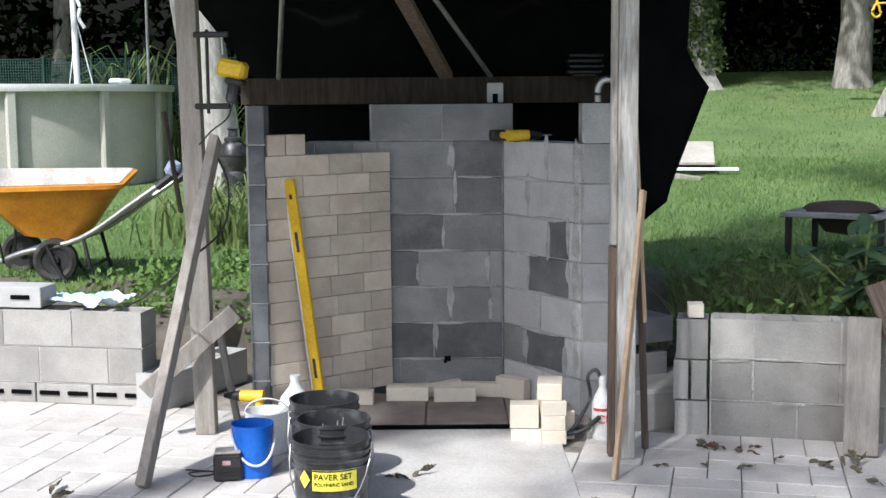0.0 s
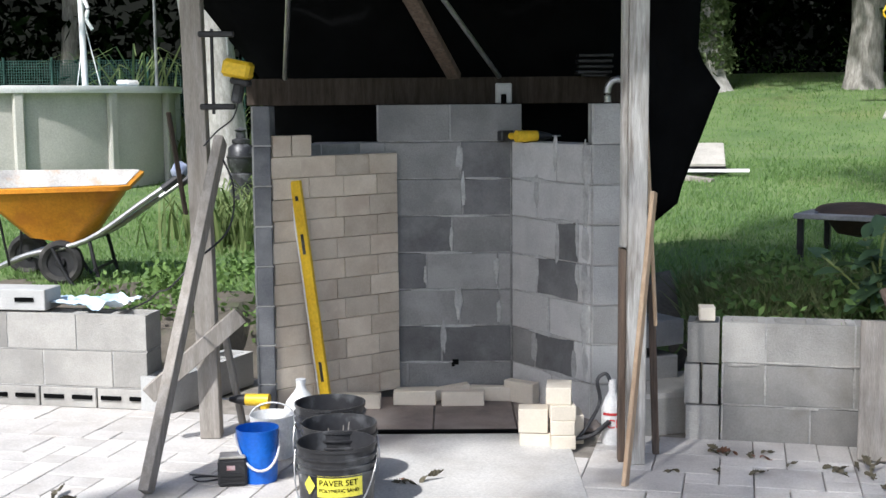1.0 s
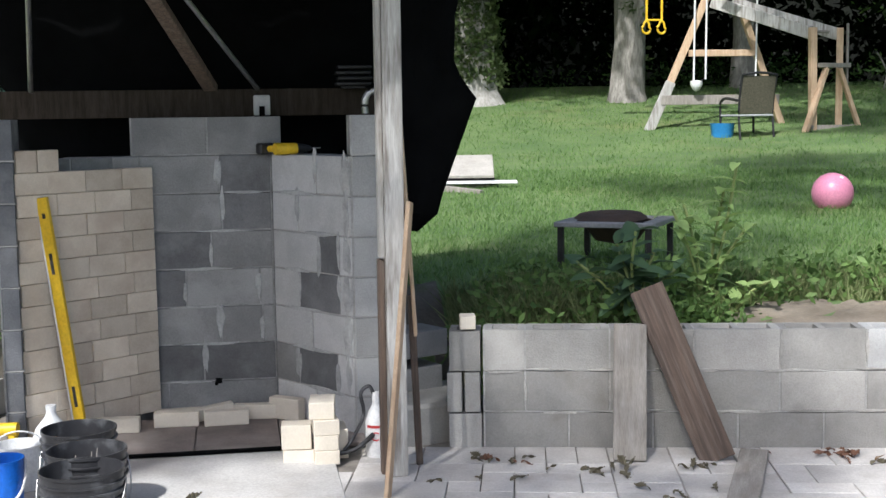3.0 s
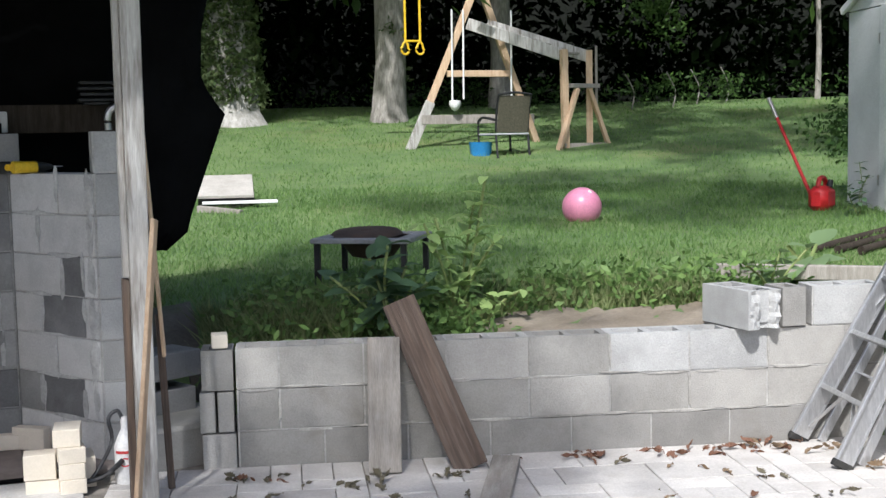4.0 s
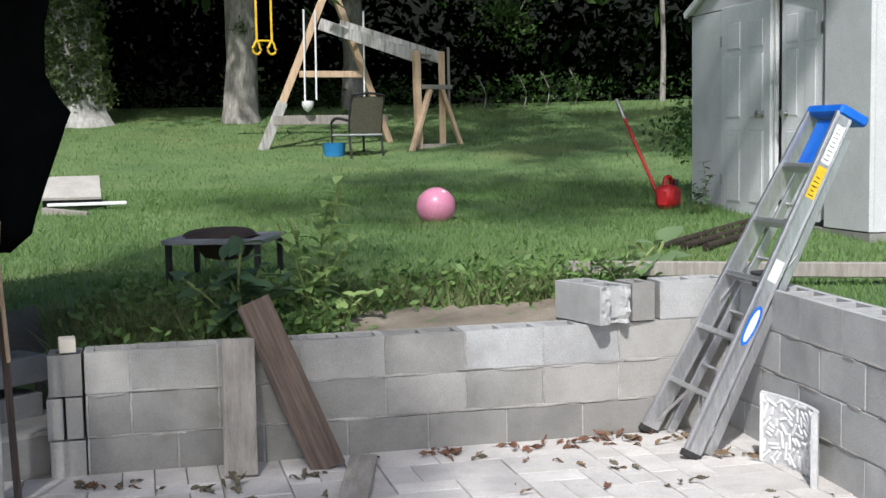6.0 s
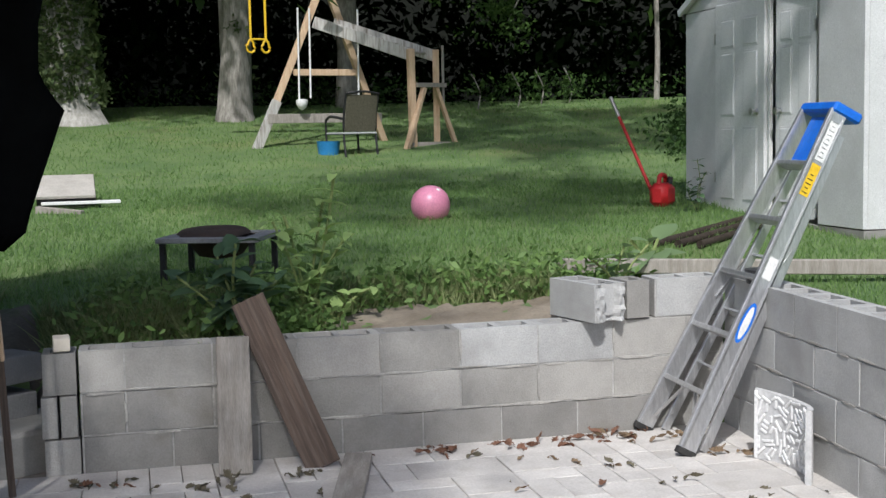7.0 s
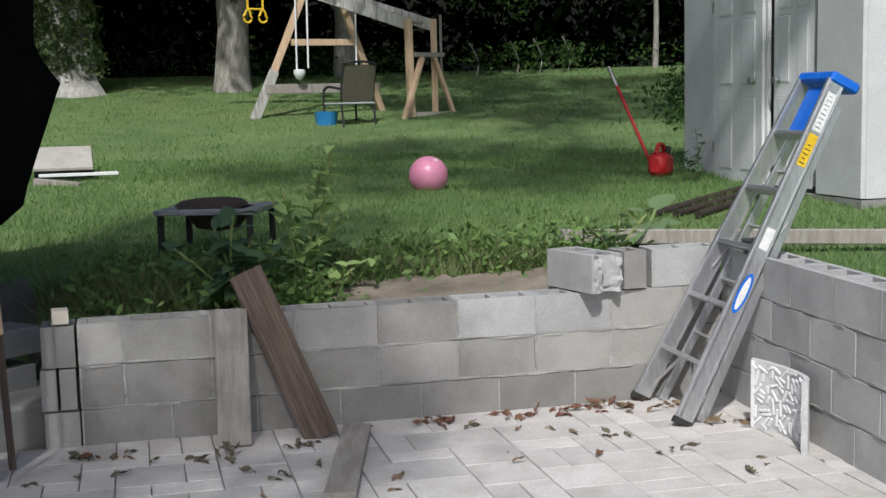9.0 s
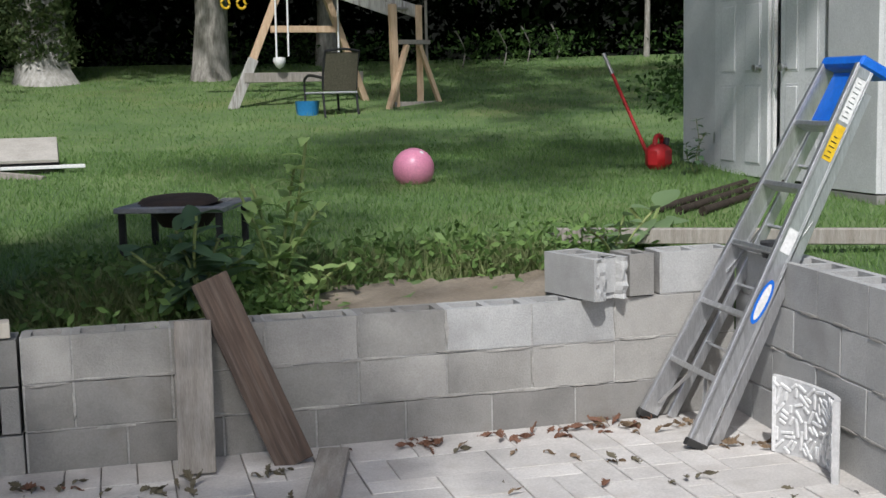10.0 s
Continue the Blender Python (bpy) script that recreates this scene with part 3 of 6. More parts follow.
near, far = [], []
for i, j, w, h in tiles:
    c = fpv @ Vector(((i + w / 2) * U, -(j + h / 2) * U, 0))
    if behind(c.x, c.y) > 0.1 or (c - Vector((WC.x, WC.y, 0))).xy.dot(Vector((0.959, -0.283))) > 0.1:
        continue
    if -0.62 < c.x < 0.52 and 4.1 < c.y < 7.3:
        continue
    if -0.95 < c.x < 0.72 and c.y > 6.35:
        continue
    (near if 3.9 < c.y < 6.9 and -2.4 < c.x < 4.6 else far).append((i, j, w, h, c))
near.sort(key=lambda q: abs(q[4].y - 5.2) * 0.8 + abs(q[4].x - 2.0) * 0.15)
far += near[290:]
near = near[:290]


def paver_pose(i, j, w, h):
    return fpv @ pose(i * U, -(j + h) * U, rnd.uniform(-0.002, 0.002))


bm = bmesh.new()
for i, j, w, h, c in far:
    if c.y > -3 and -6 < c.x < 6.5:
        box(bm, (w * U / 2, h * U / 2, -0.02), (w * U - 0.006, h * U - 0.006, 0.04), paver_pose(i, j, w, h))
tagged(part("paver_field", bm, M_PAVER, patio), kind="stuff")

# ---- column at the start of the garden wall ----
column = thing("block_column", "short column of stacked grey concrete blocks", "block column")
block(column, fg @ pose(-0.172, -0.01, Z0), 0.16, 0, M_BLOCK)
block(column, fg @ pose(-0.18, -0.012, Z0 + BH), 0.072, 0, M_BLOCK)
block(column, fg @ pose(-0.095, -0.008, Z0 + BH), 0.075, 0, M_BLOCK)
block(column, fg @ pose(-0.168, -0.005, Z0 + 2 * BH), 0.15, 1, M_BLOCK)
brick_a = tagged(part("firebrick", boxed((0, 0, 0.032), (0.075, 0.11, 0.064), fg @ pose(-0.08, 0.05, 0.582, 0, 0, 5), 0.003), M_FIREBRICK_CLEAN), "single pale firebrick standing on the wall", "firebrick", "loose firebricks")

# loose blocks on the garden wall
for lab, m, ln, dp, cr, dent in (("concrete block set across the wall, overhanging, its end broken open", pose(3.688, 5.757, 0.586, 0, 0, -87), 0.392, 0.19, 2, 0.05),
                                 ("broken half of a concrete block with an open cell", pose(3.958, 5.60, 0.586, 0, 0, -97), 0.195, 0.128, 1, 0.0)):
    bmk = block_bmesh(ln, BH - JOINT, dp, cr)
    bmesh.ops.subdivide_edges(bmk, edges=bmk.edges[:], cuts=9, use_grid_fill=True)
    for v in bmk.verts:
        if v.co.x > ln - 0.03 and dent and v.co.y > 0.012:
            deep = max(0.0, 1 - abs(v.co.y - 0.115) / 0.045)
            v.co.x -= dent * min(1.0, 2.2 * deep) - 0.016 * noise.noise(v.co * 34 + Vector((5, 0, 0))) - 0.008 * noise.noise(v.co * 90)
    ob = part("concrete_block", bmk, M_BLOCK_NEW if cr == 2 else M_BLOCK)
    ob.matrix_basis = m
    tagged(ob, lab, "concrete block", "loose blocks on the wall")

# cap block and blue sheet on the left wall
ob = part("concrete_block", boxed((0.2, 0.1, 0.06), (0.4, 0.19, 0.115), None, 0.004), M_BLOCK_NEW)
ob.matrix_basis = fl @ pose(LL - 0.99, 0.0, 0.525, 0, 0, 1)
tagged(ob, "flat slotted concrete block lying on the wall", "concrete block", "loose blocks on the wall")
slot = part("slot", boxed((0, 0, 0), (0.11, 0.006, 0.024)), M_TARP, ob, "dark slot")
slot.matrix_basis = pose(0.28, 0.002, 0.062)
bm = bmesh.new()
bmesh.ops.create_grid(bm, x_segments=30, y_segments=14, size=0.5)
for v in bm.verts:
    x, y = v.co.x, v.co.y
    v.co = Vector((x * 0.52, y * 0.28, 0.035 + 0.045 * noise.noise(Vector((x * 5, y * 5, 3))) + 0.02 * noise.noise(Vector((x * 14, y * 14, 1)))))
blue_sheet = part("plastic_sheet", bm, mat("pale_blue_plastic", (0.42, 0.62, 0.80), (0.78, 0.84, 0.88), 6, 0.35, 0.1, 30, vary=0, stain=(0.25, 0.45, 0.72), stain_scale=7), smooth=True)
blue_sheet.matrix_basis = fl @ pose(LL - 0.42, 0.19, 0.525)
tagged(blue_sheet, "crumpled pale blue plastic sheet on the block wall", "plastic sheet")

# ---- boards by the posts ----
def board(label, a, b, w, d, material, up=(0, 0, 1), twist=0.0, group="loose boards"):
    ob = part("board", bar(bmesh.new(), a, b, w, d, up, 0.003, twist), material)
    return tagged(ob, label, "board", group)


board("long weathered brace board leaning on the post", (-1.30, 5.22, 0.01), (-1.09, 6.04, 1.47), 0.045, 0.095, M_GREYWOOD, twist=10)
board("short grey board nailed across the brace", (-1.46, 5.97, 0.25), (-1.03, 6.09, 0.62), 0.03, 0.085, M_GREYWOOD)
board("short grey stake beside the post", (-1.07, 6.33, 0.0), (-1.15, 6.33, 0.47), 0.05, 0.03, M_GREYWOOD)
board("dark bowed plank behind the post", (-1.31, 6.24, 1.1), (-1.375, 6.22, 1.60), 0.07, 0.02, M_DARKWOOD)
board("narrow pale new board leaning on the post", (0.733, 5.30, 0.0), (0.888, 5.58, 1.24), 0.02, 0.045, M_NEWWOOD)
board("thin grey lath behind the post", (0.925, 5.72, 0.62), (0.872, 5.735, 1.60), 0.035, 0.015, M_NEWWOOD)
board("dark pointed stake standing on the pavers", (0.945, 5.80, 0.0), (0.915, 5.80, 0.80), 0.035, 0.03, M_BROWNWOOD)
def plank(label, a, b, w, d, normal, material):
    """A board from a to b whose wide face looks along normal."""
    a, b = Vector(a), Vector(b)
    z = (b - a).normalized()
    y = (Vector(normal) - z * Vector(normal).dot(z)).normalized()
    x = y.cross(z)
    m = Matrix(((x.x, y.x, z.x, a.x), (x.y, y.y, z.y, a.y), (x.z, y.z, z.z, a.z), (0, 0, 0, 1)))
    ob = part("board", boxed((0, 0, (b - a).length / 2), (w, d, (b - a).length), None, 0.003), material)
    ob.matrix_basis = m
    return tagged(ob, label, "board", "loose boards")


plank("weathered upright plank leaning on the block wall", (1.905, 5.62, 0.008), (1.975, 5.835, 0.612), 0.155, 0.022, (-0.222, -0.975, 0.2), M_GREYWOOD)
plank("long brown plank leaning aslant over the block wall", (2.315, 5.56, 0.0), (2.075, 5.90, 0.775), 0.165, 0.032, (-0.35, -0.9, 0.25), M_BROWNWOOD)
plank("grey plank lying flat on the pavers", (2.02, 4.62, 0.022), (2.50, 5.58, 0.022), 0.13, 0.038, (0, 0, 1), M_GREYWOOD)

# stacked blocks beyond the post
for k, (z, dx) in enumerate(((0.0, 0.02), (0.14, 0.0), (0.33, 0.03))):
    ob = part("concrete_block", boxed((0, 0, 0.07), (0.34, 0.24, 0.135), None, 0.004), M_BLOCK_FIRE)
    ob.matrix_basis = pose(0.98 + dx, 6.62, z + 0.03, 0, 0, 20 + 4 * k)
    tagged(ob, "dark grey block in a rough stack by the firebox", "concrete block", "stack of dark blocks")
concrete_lump = part("footing", boxed((0, 0, 0.1), (0.5, 0.5, 0.24), None, 0.02), M_BLOCK)
concrete_lump.matrix_basis = pose(1.08, 6.45, -0.03, 0, 0, 14)
tagged(concrete_lump, "low rough concrete footing beside the firebox", "footing")

# ---- buckets, pails and jugs ----
def bucket(label, at, r, h, material, group, ribs=True, inner=None):
    t = thing("bucket", label, "bucket", at, group)
    prof = [(0.0, 0.004), (r * 0.86, 0.004), (r * 0.87, 0.0), (r * 0.885, 0.02)]
    if ribs:
        for z in (0.72, 0.80, 0.88):
            prof += [(r * (0.88 + 0.10 * z), h * z), (r * (0.93 + 0.10 * z), h * (z + 0.005)), (r * (0.93 + 0.10 * z), h * (z + 0.02)), (r * (0.88 + 0.10 * z), h * (z + 0.025))]
    prof += [(r * 0.965, h * 0.965), (r, h * 0.97), (r, h), (r * 0.965, h), (r * 0.95, h * 0.96), (r * 0.86, 0.02), (0.0, 0.02)]
    part("body", lathe(bmesh.new(), prof, 40), material, t, smooth=True)
    if inner:
        part("contents", lathe(bmesh.new(), [(0.0, h * inner), (r * 0.9, h * inner)], 32), mat("dust", (0.20, 0.20, 0.20), (0.32, 0.32, 0.32), 8, 0.9), t, "grey dusty contents")
    return t


def bail(t, r, h, drop, yaw, material, wire=0.003):
    pts = []
    for k in range(17):
        a = math.pi * k / 16
        pts.append(pose(0, 0, 0, 0, 0, yaw) @ Vector((r * 1.03 * math.cos(a), -math.sin(a) * r * 1.04, h - drop * math.sin(a))))
    return part("handle", tube(bmesh.new(), pts, wire, 6), material, t, "wire bail handle", smooth=True)


b1 = bucket("black plastic bucket with a yellow printed label", pose(-0.442, 4.711, 0), 0.152, 0.37, M_BLACK, "black buckets", True, 0.72)
bail(b1, 0.155, 0.33, 0.24, -8, M_STEEL)
b2 = bucket("black dusty plastic bucket with sticks inside", pose(-0.455, 4.985, 0), 0.152, 0.37, M_BLACK, "black buckets", True, 0.5)
bail(b2, 0.155, 0.33, 0.22, 30, M_STEEL)
b3 = bucket("black open plastic bucket beside the hearth", pose(-0.525, 5.33, 0), 0.152, 0.37, M_BLACK, "black buckets", True, 0.3)
bail(b3, 0.155, 0.33, 0.22, -30, M_STEEL)
for k in range(4):
    bm = rod(bmesh.new(), (0.02 * k - 0.03, 0.03, 0.12), (0.045 * k - 0.05 + 0.02 * (k % 2), 0.06 - 0.03 * k, 0.33 + 0.02 * (k % 3)), 0.004, 0.002, 6)
    part("stick", bm, M_GREYWOOD, b2)

pail = bucket("bright blue plastic pail with a white handle", pose(-0.855, 5.43, 0), 0.094, 0.235, M_BLUE, "pails", False)
bail(pail, 0.094, 0.215, 0.15, 18, M_WHITE, 0.006)
wpail = bucket("white plastic pail standing behind the blue pail", pose(-0.845, 5.80, 0), 0.105, 0.20, M_WHITE, "pails", False)
pts = [Vector((0.105 * math.cos(math.pi * k / 16), 0.02, 0.18 + 0.07 * math.sin(math.pi * k / 16))) for k in range(17)]
part("handle", tube(bmesh.new(), pts, 0.004, 6), M_WHITE, wpail, smooth=True)
jug = thing("jug", "translucent white plastic jug on the pavers", "jug", pose(-0.735, 6.03, 0))
part("body", lathe(bmesh.new(), [(0.0, 0), (0.085, 0.0), (0.088, 0.02), (0.088, 0.16), (0.07, 0.21), (0.03, 0.26), (0.022, 0.28), (0.022, 0.30), (0, 0.30)], 24), M_WHITE, jug, smooth=True)
part("cap", lathe(bmesh.new(), [(0.0, 0.295), (0.024, 0.295), (0.024, 0.315), (0, 0.315)], 16), M_WHITE, jug)
part("label", boxed((0.03, -0.086, 0.085), (0.075, 0.006, 0.10)), mat("green_label", (0.25, 0.42, 0.36), (0.38, 0.50, 0.45), 30, 0.6), jug, "green printed label")


def curved_text(words, size, radius, z, a0, parent, material, offset=0.003):
    c = bpy.data.curves.new("text", "FONT")
    c.body, c.size, c.extrude = words, size, 0.0008
    tmp = new("text", c)
    bpy.context.view_layer.update()
    me = bpy.data.meshes.new_from_object(tmp.evaluated_get(bpy.context.evaluated_depsgraph_get()))
    bpy.data.objects.remove(tmp)
    for v in me.vertices:
        a, rr = a0 + v.co.x / radius, radius + offset + v.co.z
        v.co = Vector((rr * math.cos(a), rr * math.sin(a), z + v.co.y))
    me.materials.clear()
    me.materials.append(material)
    ob = new("lettering", me)
    ob.parent = parent
    return ob


def arc_patch(radius, z0, z1, a0, a1, thick=0.002, n=20):
    bm = bmesh.new()
    for k in range(n):
        a, b = a0 + (a1 - a0) * k / n, a0 + (a1 - a0) * (k + 1) / n
        q = [bm.verts.new((r * math.cos(t), r * math.sin(t), z)) for r, t, z in ((radius + thick, a, z0), (radius + thick, b, z0), (radius + thick, b, z1), (radius + thick, a, z1))]
        bm.faces.new(q)
    return bm


M_LABEL = mat("yellow_label", (0.66, 0.60, 0.06), (0.74, 0.68, 0.10), 9, 0.5, 0.05, 70, vary=0, stain=(0.45, 0.42, 0.12), stain_scale=8)
lb = part("label", arc_patch(0.1495, 0.195, 0.275, radians(-113), radians(-46)), M_LABEL, b1, "yellow label with black lettering")
curved_text("PAVER SET", 0.031, 0.1495, 0.239, radians(-110), lb, M_TARP)
curved_text("POLYMERIC SAND", 0.0185, 0.1495, 0.214, radians(-110), lb, M_TARP)
bm = bmesh.new()
for da, dz in ((0, 0),):
    a = radians(-126)
    q = [bm.verts.new((0.153 * math.cos(a + s / 0.15), 0.153 * math.sin(a + s / 0.15), 0.236 + z)) for s, z in ((-0.026, 0), (0, -0.036), (0.026, 0), (0, 0.036))]
    bm.faces.new(q)
part("emblem", bm, M_LABEL, b1, "yellow diamond emblem")
part("lower_label", arc_patch(0.1475, 0.02, 0.165, radians(-115), radians(-40)), mat("printed_label", (0.10, 0.11, 0.12), (0.34, 0.38, 0.40), 14, 0.5, 0.05, 60, vary=0, stain=(0.7, 0.7, 0.68), stain_scale=12), b1, "worn dark printed label")
part("white_bar", arc_patch(0.149, 0.135, 0.147, radians(-72), radians(-55)), M_WHITE, b1)

# ---- charger, drills, clamp lamp ----
charger = thing("battery_charger", "small black battery charger with a grey top", "charger", pose(-0.955, 5.37, 0, 0, 0, 6))
part("case", boxed((0, 0, 0.06), (0.125, 0.10, 0.12), None, 0.01), M_BLACK, charger)
part("top_plate", boxed((0, -0.005, 0.128), (0.115, 0.085, 0.012), None, 0.004), M_GRAYSHEET, charger, "scuffed grey top plate")
part("badge", boxed((-0.005, -0.0515, 0.085), (0.035, 0.003, 0.02)), mat("badge", (0.6, 0.3, 0.3), (0.75, 0.6, 0.6), 20, 0.5), charger, "small red and white badge")
for k in range(3):
    part("ridge", boxed((0, -0.052, 0.02 + 0.018 * k), (0.10, 0.006, 0.008)), M_DARK, charger)
pts = smooth_path([(-0.02, 0.03, 0.01), (-0.09, 0.10, 0.006), (-0.18, 0.09, 0.006), (-0.14, 0.03, 0.006), (-0.05, 0.08, 0.006), (-0.20, 0.14, 0.006)], 6)
part("cable", tube(bmesh.new(), pts, 0.0035, 6), M_DARK, charger, smooth=True)


def drill(label, at):
    t = thing("power_drill", label, "drill", at, "drills")
    part("motor_body", rod(bmesh.new(), (-0.09, 0, 0), (0.03, 0, 0), 0.032, 0.030, 16), M_YELLOW, t, smooth=True)
    part("gear_case", rod(bmesh.new(), (0.03, 0, 0), (0.075, 0, 0), 0.029, 0.022, 16), M_DARK, t, smooth=True)
    part("chuck", rod(bmesh.new(), (0.075, 0, 0), (0.115, 0, 0), 0.022, 0.012, 14), M_DARK, t, smooth=True)
    part("bit", rod(bmesh.new(), (0.115, 0, 0), (0.17, 0, 0), 0.004, 0.003, 8), M_STEEL, t)
    part("grip", boxed((-0.055, 0, -0.07), (0.042, 0.034, 0.10), pose(0, 0, 0, 0, 12, 0), 0.01), M_YELLOW, t)
    part("battery", boxed((-0.075, 0, -0.135), (0.085, 0.06, 0.05), pose(0, 0, 0, 0, 12, 0), 0.008), M_BLACK, t)
    part("side_plate", boxed((-0.03, -0.032, 0.004), (0.05, 0.004, 0.018), None, 0.001), M_BLACK, t)
    return t


drill("yellow and black cordless drill lying on its side", pose(-1.005, 6.22, 0.168, 0, 0, 172))
drill("yellow power tool lying on the firebox wall", pose(0.43, 6.82, 1.452, 90, 0, 20))

clamp = thing("bar_clamp", "dark bar clamp gripping the wooden post", "clamp")
part("bar", boxed((-1.128, 6.085, 1.79), (0.014, 0.018, 0.40), None, 0.002), M_DARK, clamp)
for z, n in ((1.965, "fixed_jaw"), (1.625, "sliding_jaw")):
    part(n, boxed((-1.105, 6.075, z), (0.17, 0.03, 0.028), None, 0.006), M_DARK, clamp)
part("screw", rod(bmesh.new(), (-1.055, 6.075, 1.965), (-1.05, 6.075, 1.87), 0.007, 0.007, 10), M_STEEL, clamp)
lampy = thing("work_light", "small yellow work light clamped to the post", "work light", pose(-1.005, 6.06, 1.79, 0, 12, -8))
part("housing", boxed((0, 0, 0.01), (0.135, 0.10, 0.085), None, 0.016), M_YELLOW, lampy)
part("lens", boxed((0.03, -0.015, -0.045), (0.09, 0.08, 0.03), None, 0.008), M_DARK, lampy, "dark lamp front")
part("bracket", boxed((0.02, 0.0, -0.10), (0.05, 0.05, 0.10), None, 0.012), M_BLACK, lampy)
part("cable", tube(bmesh.new(), smooth_path([(0.03, 0, -0.12), (0.02, -0.01, -0.22), (-0.05, 0, -0.30), (-0.10, 0.0, -0.38)], 6), 0.004, 6), M_DARK, lampy, smooth=True)
filt = thing("pool_filter", "black round pool filter tank beside the pool", "pool filter", pose(-2.50, 15.0, 0.50))
part("stand", lathe(bmesh.new(), [(0.0, 0.0), (0.16, 0.0), (0.15, 0.30), (0.10, 0.34), (0, 0.34)], 24), M_BLACK, filt, smooth=True)
part("tank", lathe(bmesh.new(), [(0.0, 0.30), (0.12, 0.31), (0.165, 0.40), (0.17, 0.50), (0.15, 0.62), (0.08, 0.68), (0.0, 0.70)], 28), M_BLACK, filt, smooth=True)
part("band", lathe(bmesh.new(), [(0.165, 0.49), (0.178, 0.495), (0.178, 0.515), (0.165, 0.52)], 28), M_DARK, filt)
part("valve", lathe(bmesh.new(), [(0.0, 0.66), (0.11, 0.67), (0.11, 0.71), (0.06, 0.73), (0.055, 0.80), (0.08, 0.82), (0.0, 0.86)], 20), M_BLACK, filt, smooth=True)
cord = part("extension_cord", tube(bmesh.new(), smooth_path([(-1.10, 6.02, 1.42), (-1.03, 6.0, 1.25), (-1.05, 5.95, 1.05), (-1.18, 5.80, 0.92), (-1.30, 5.80, 0.80), (-1.45, 6.2, 0.72), (-1.62, 6.66, 0.60), (-1.75, 6.8, 0.535)], 8), 0.005, 6), M_DARK, smooth=True)
tagged(cord, "black power cord looped round the brace board", "power cord")

# ---- spirit level ----
level = thing("spirit_level", "long yellow spirit level leaning on the firebricks", "spirit level")
la, lb2 = Vector((-0.655, 6.475, 0.066)), Vector((-0.795, 6.475, 1.245))
lm = frame_to(la, lb2, (0, 1, 0)) @ pose(0, 0, 0, 0, 0, -24)
LLV = (lb2 - la).length
part("beam", boxed((0, 0, LLV / 2), (0.058, 0.024, LLV), lm, 0.003), M_YELLOW, level)
part("edge", boxed((-0.033, 0, LLV / 2), (0.008, 0.025, LLV - 0.01), lm, 0.001), M_WHITE, level, "bare metal edge")
for z, h in ((0.19, 0.125), (0.86, 0.125), (LLV - 0.09, 0.045)):
    part("vial", boxed((0, 0, z), (0.038, 0.028, h), lm, 0.012), M_BLACK, level, "dark vial window")

# ---- loose firebricks ----
def loose(label, at, s=(0.229, 0.064, 0.076)):
    ob = part("firebrick", boxed((0, 0, s[2] / 2), s, None, 0.003), M_FIREBRICK_CLEAN)
    ob.matrix_basis = at
    return tagged(ob, label, "firebrick", "loose firebricks")


HB = "pale firebrick lying on the dark hearth"
loose(HB, pose(-0.205, 6.70, 0.023, 0, 0, -1))
loose(HB, pose(0.052, 6.68, 0.023, 0, 0, 1))
loose(HB, pose(-0.20, 6.85, 0.023, 0, 0, 3), (0.229, 0.11, 0.05))
loose("pale firebrick tipped against another brick", pose(-0.02, 6.79, 0.036, 0, -7, 12), (0.229, 0.064, 0.064))
loose(HB, pose(0.205, 6.79, 0.023, 0, 0, -6))
loose("pale firebrick standing on its edge", pose(0.37, 6.74, 0.023, 0, 0, -38), (0.19, 0.064, 0.114))
loose("pale firebrick beside the level's foot", pose(-0.50, 6.63, 0.023, 0, 0, -3))
SB = "clean pale firebrick in a small stack"
for m, s in ((pose(0.392, 5.99, 0.0, 0, 0, -2), (0.145, 0.115, 0.064)), (pose(0.385, 5.985, 0.066, 0, 0, -4), (0.14, 0.115, 0.115)), (pose(0.52, 5.985, 0.0, 0, 0, 1), (0.115, 0.229, 0.066)), (pose(0.522, 5.99, 0.067, 0, 0, -2), (0.115, 0.229, 0.07)), (pose(0.515, 5.98, 0.138, 0, 0, 4), (0.12, 0.2, 0.07)),
             (pose(0.51, 6.0, 0.209, 0, 0, -6), (0.12, 0.19, 0.08)), (pose(0.60, 6.06, 0.0, 0, 0, 2), (0.05, 0.18, 0.14))):
    loose(SB, m, s)

# ---- sprayer bottle ----
bottle = thing("spray_bottle", "white plastic bottle with red print and black hose", "bottle", pose(0.765, 5.99, 0))
part("body", lathe(bmesh.new(), [(0.0, 0.0), (0.05, 0.0), (0.052, 0.02), (0.052, 0.17), (0.035, 0.22), (0.018, 0.25), (0.018, 0.28), (0.0, 0.28)], 24), M_WHITE, bottle, smooth=True)
curved_text("CE", 0.06, 0.052, 0.085, radians(-128), bottle, mat("red_print", (0.55, 0.03, 0.04), (0.68, 0.06, 0.06), 20, 0.5))
part("print_bar", arc_patch(0.052, 0.145, 0.158, radians(-150), radians(-60)), bpy.data.materials["red_print"], bottle)
part("cap", rod(bmesh.new(), (0, 0, 0.28), (0, 0, 0.31), 0.02, 0.016, 14), M_WHITE, bottle)
part("hose", tube(bmesh.new(), smooth_path([(-0.01, 0, 0.30), (-0.03, 0.02, 0.335), (-0.07, 0.02, 0.30), (-0.06, 0.0, 0.20), (-0.12, -0.02, 0.09), (-0.16, -0.03, 0.04)], 6), 0.009, 8), M_BLACK, bottle, smooth=True)
part("wand", tube(bmesh.new(), smooth_path([(-0.19, -0.04, 0.03), (-0.10, -0.04, 0.05), (-0.02, -0.06, 0.12)], 4), 0.012, 8), M_BLACK, bottle, smooth=True)

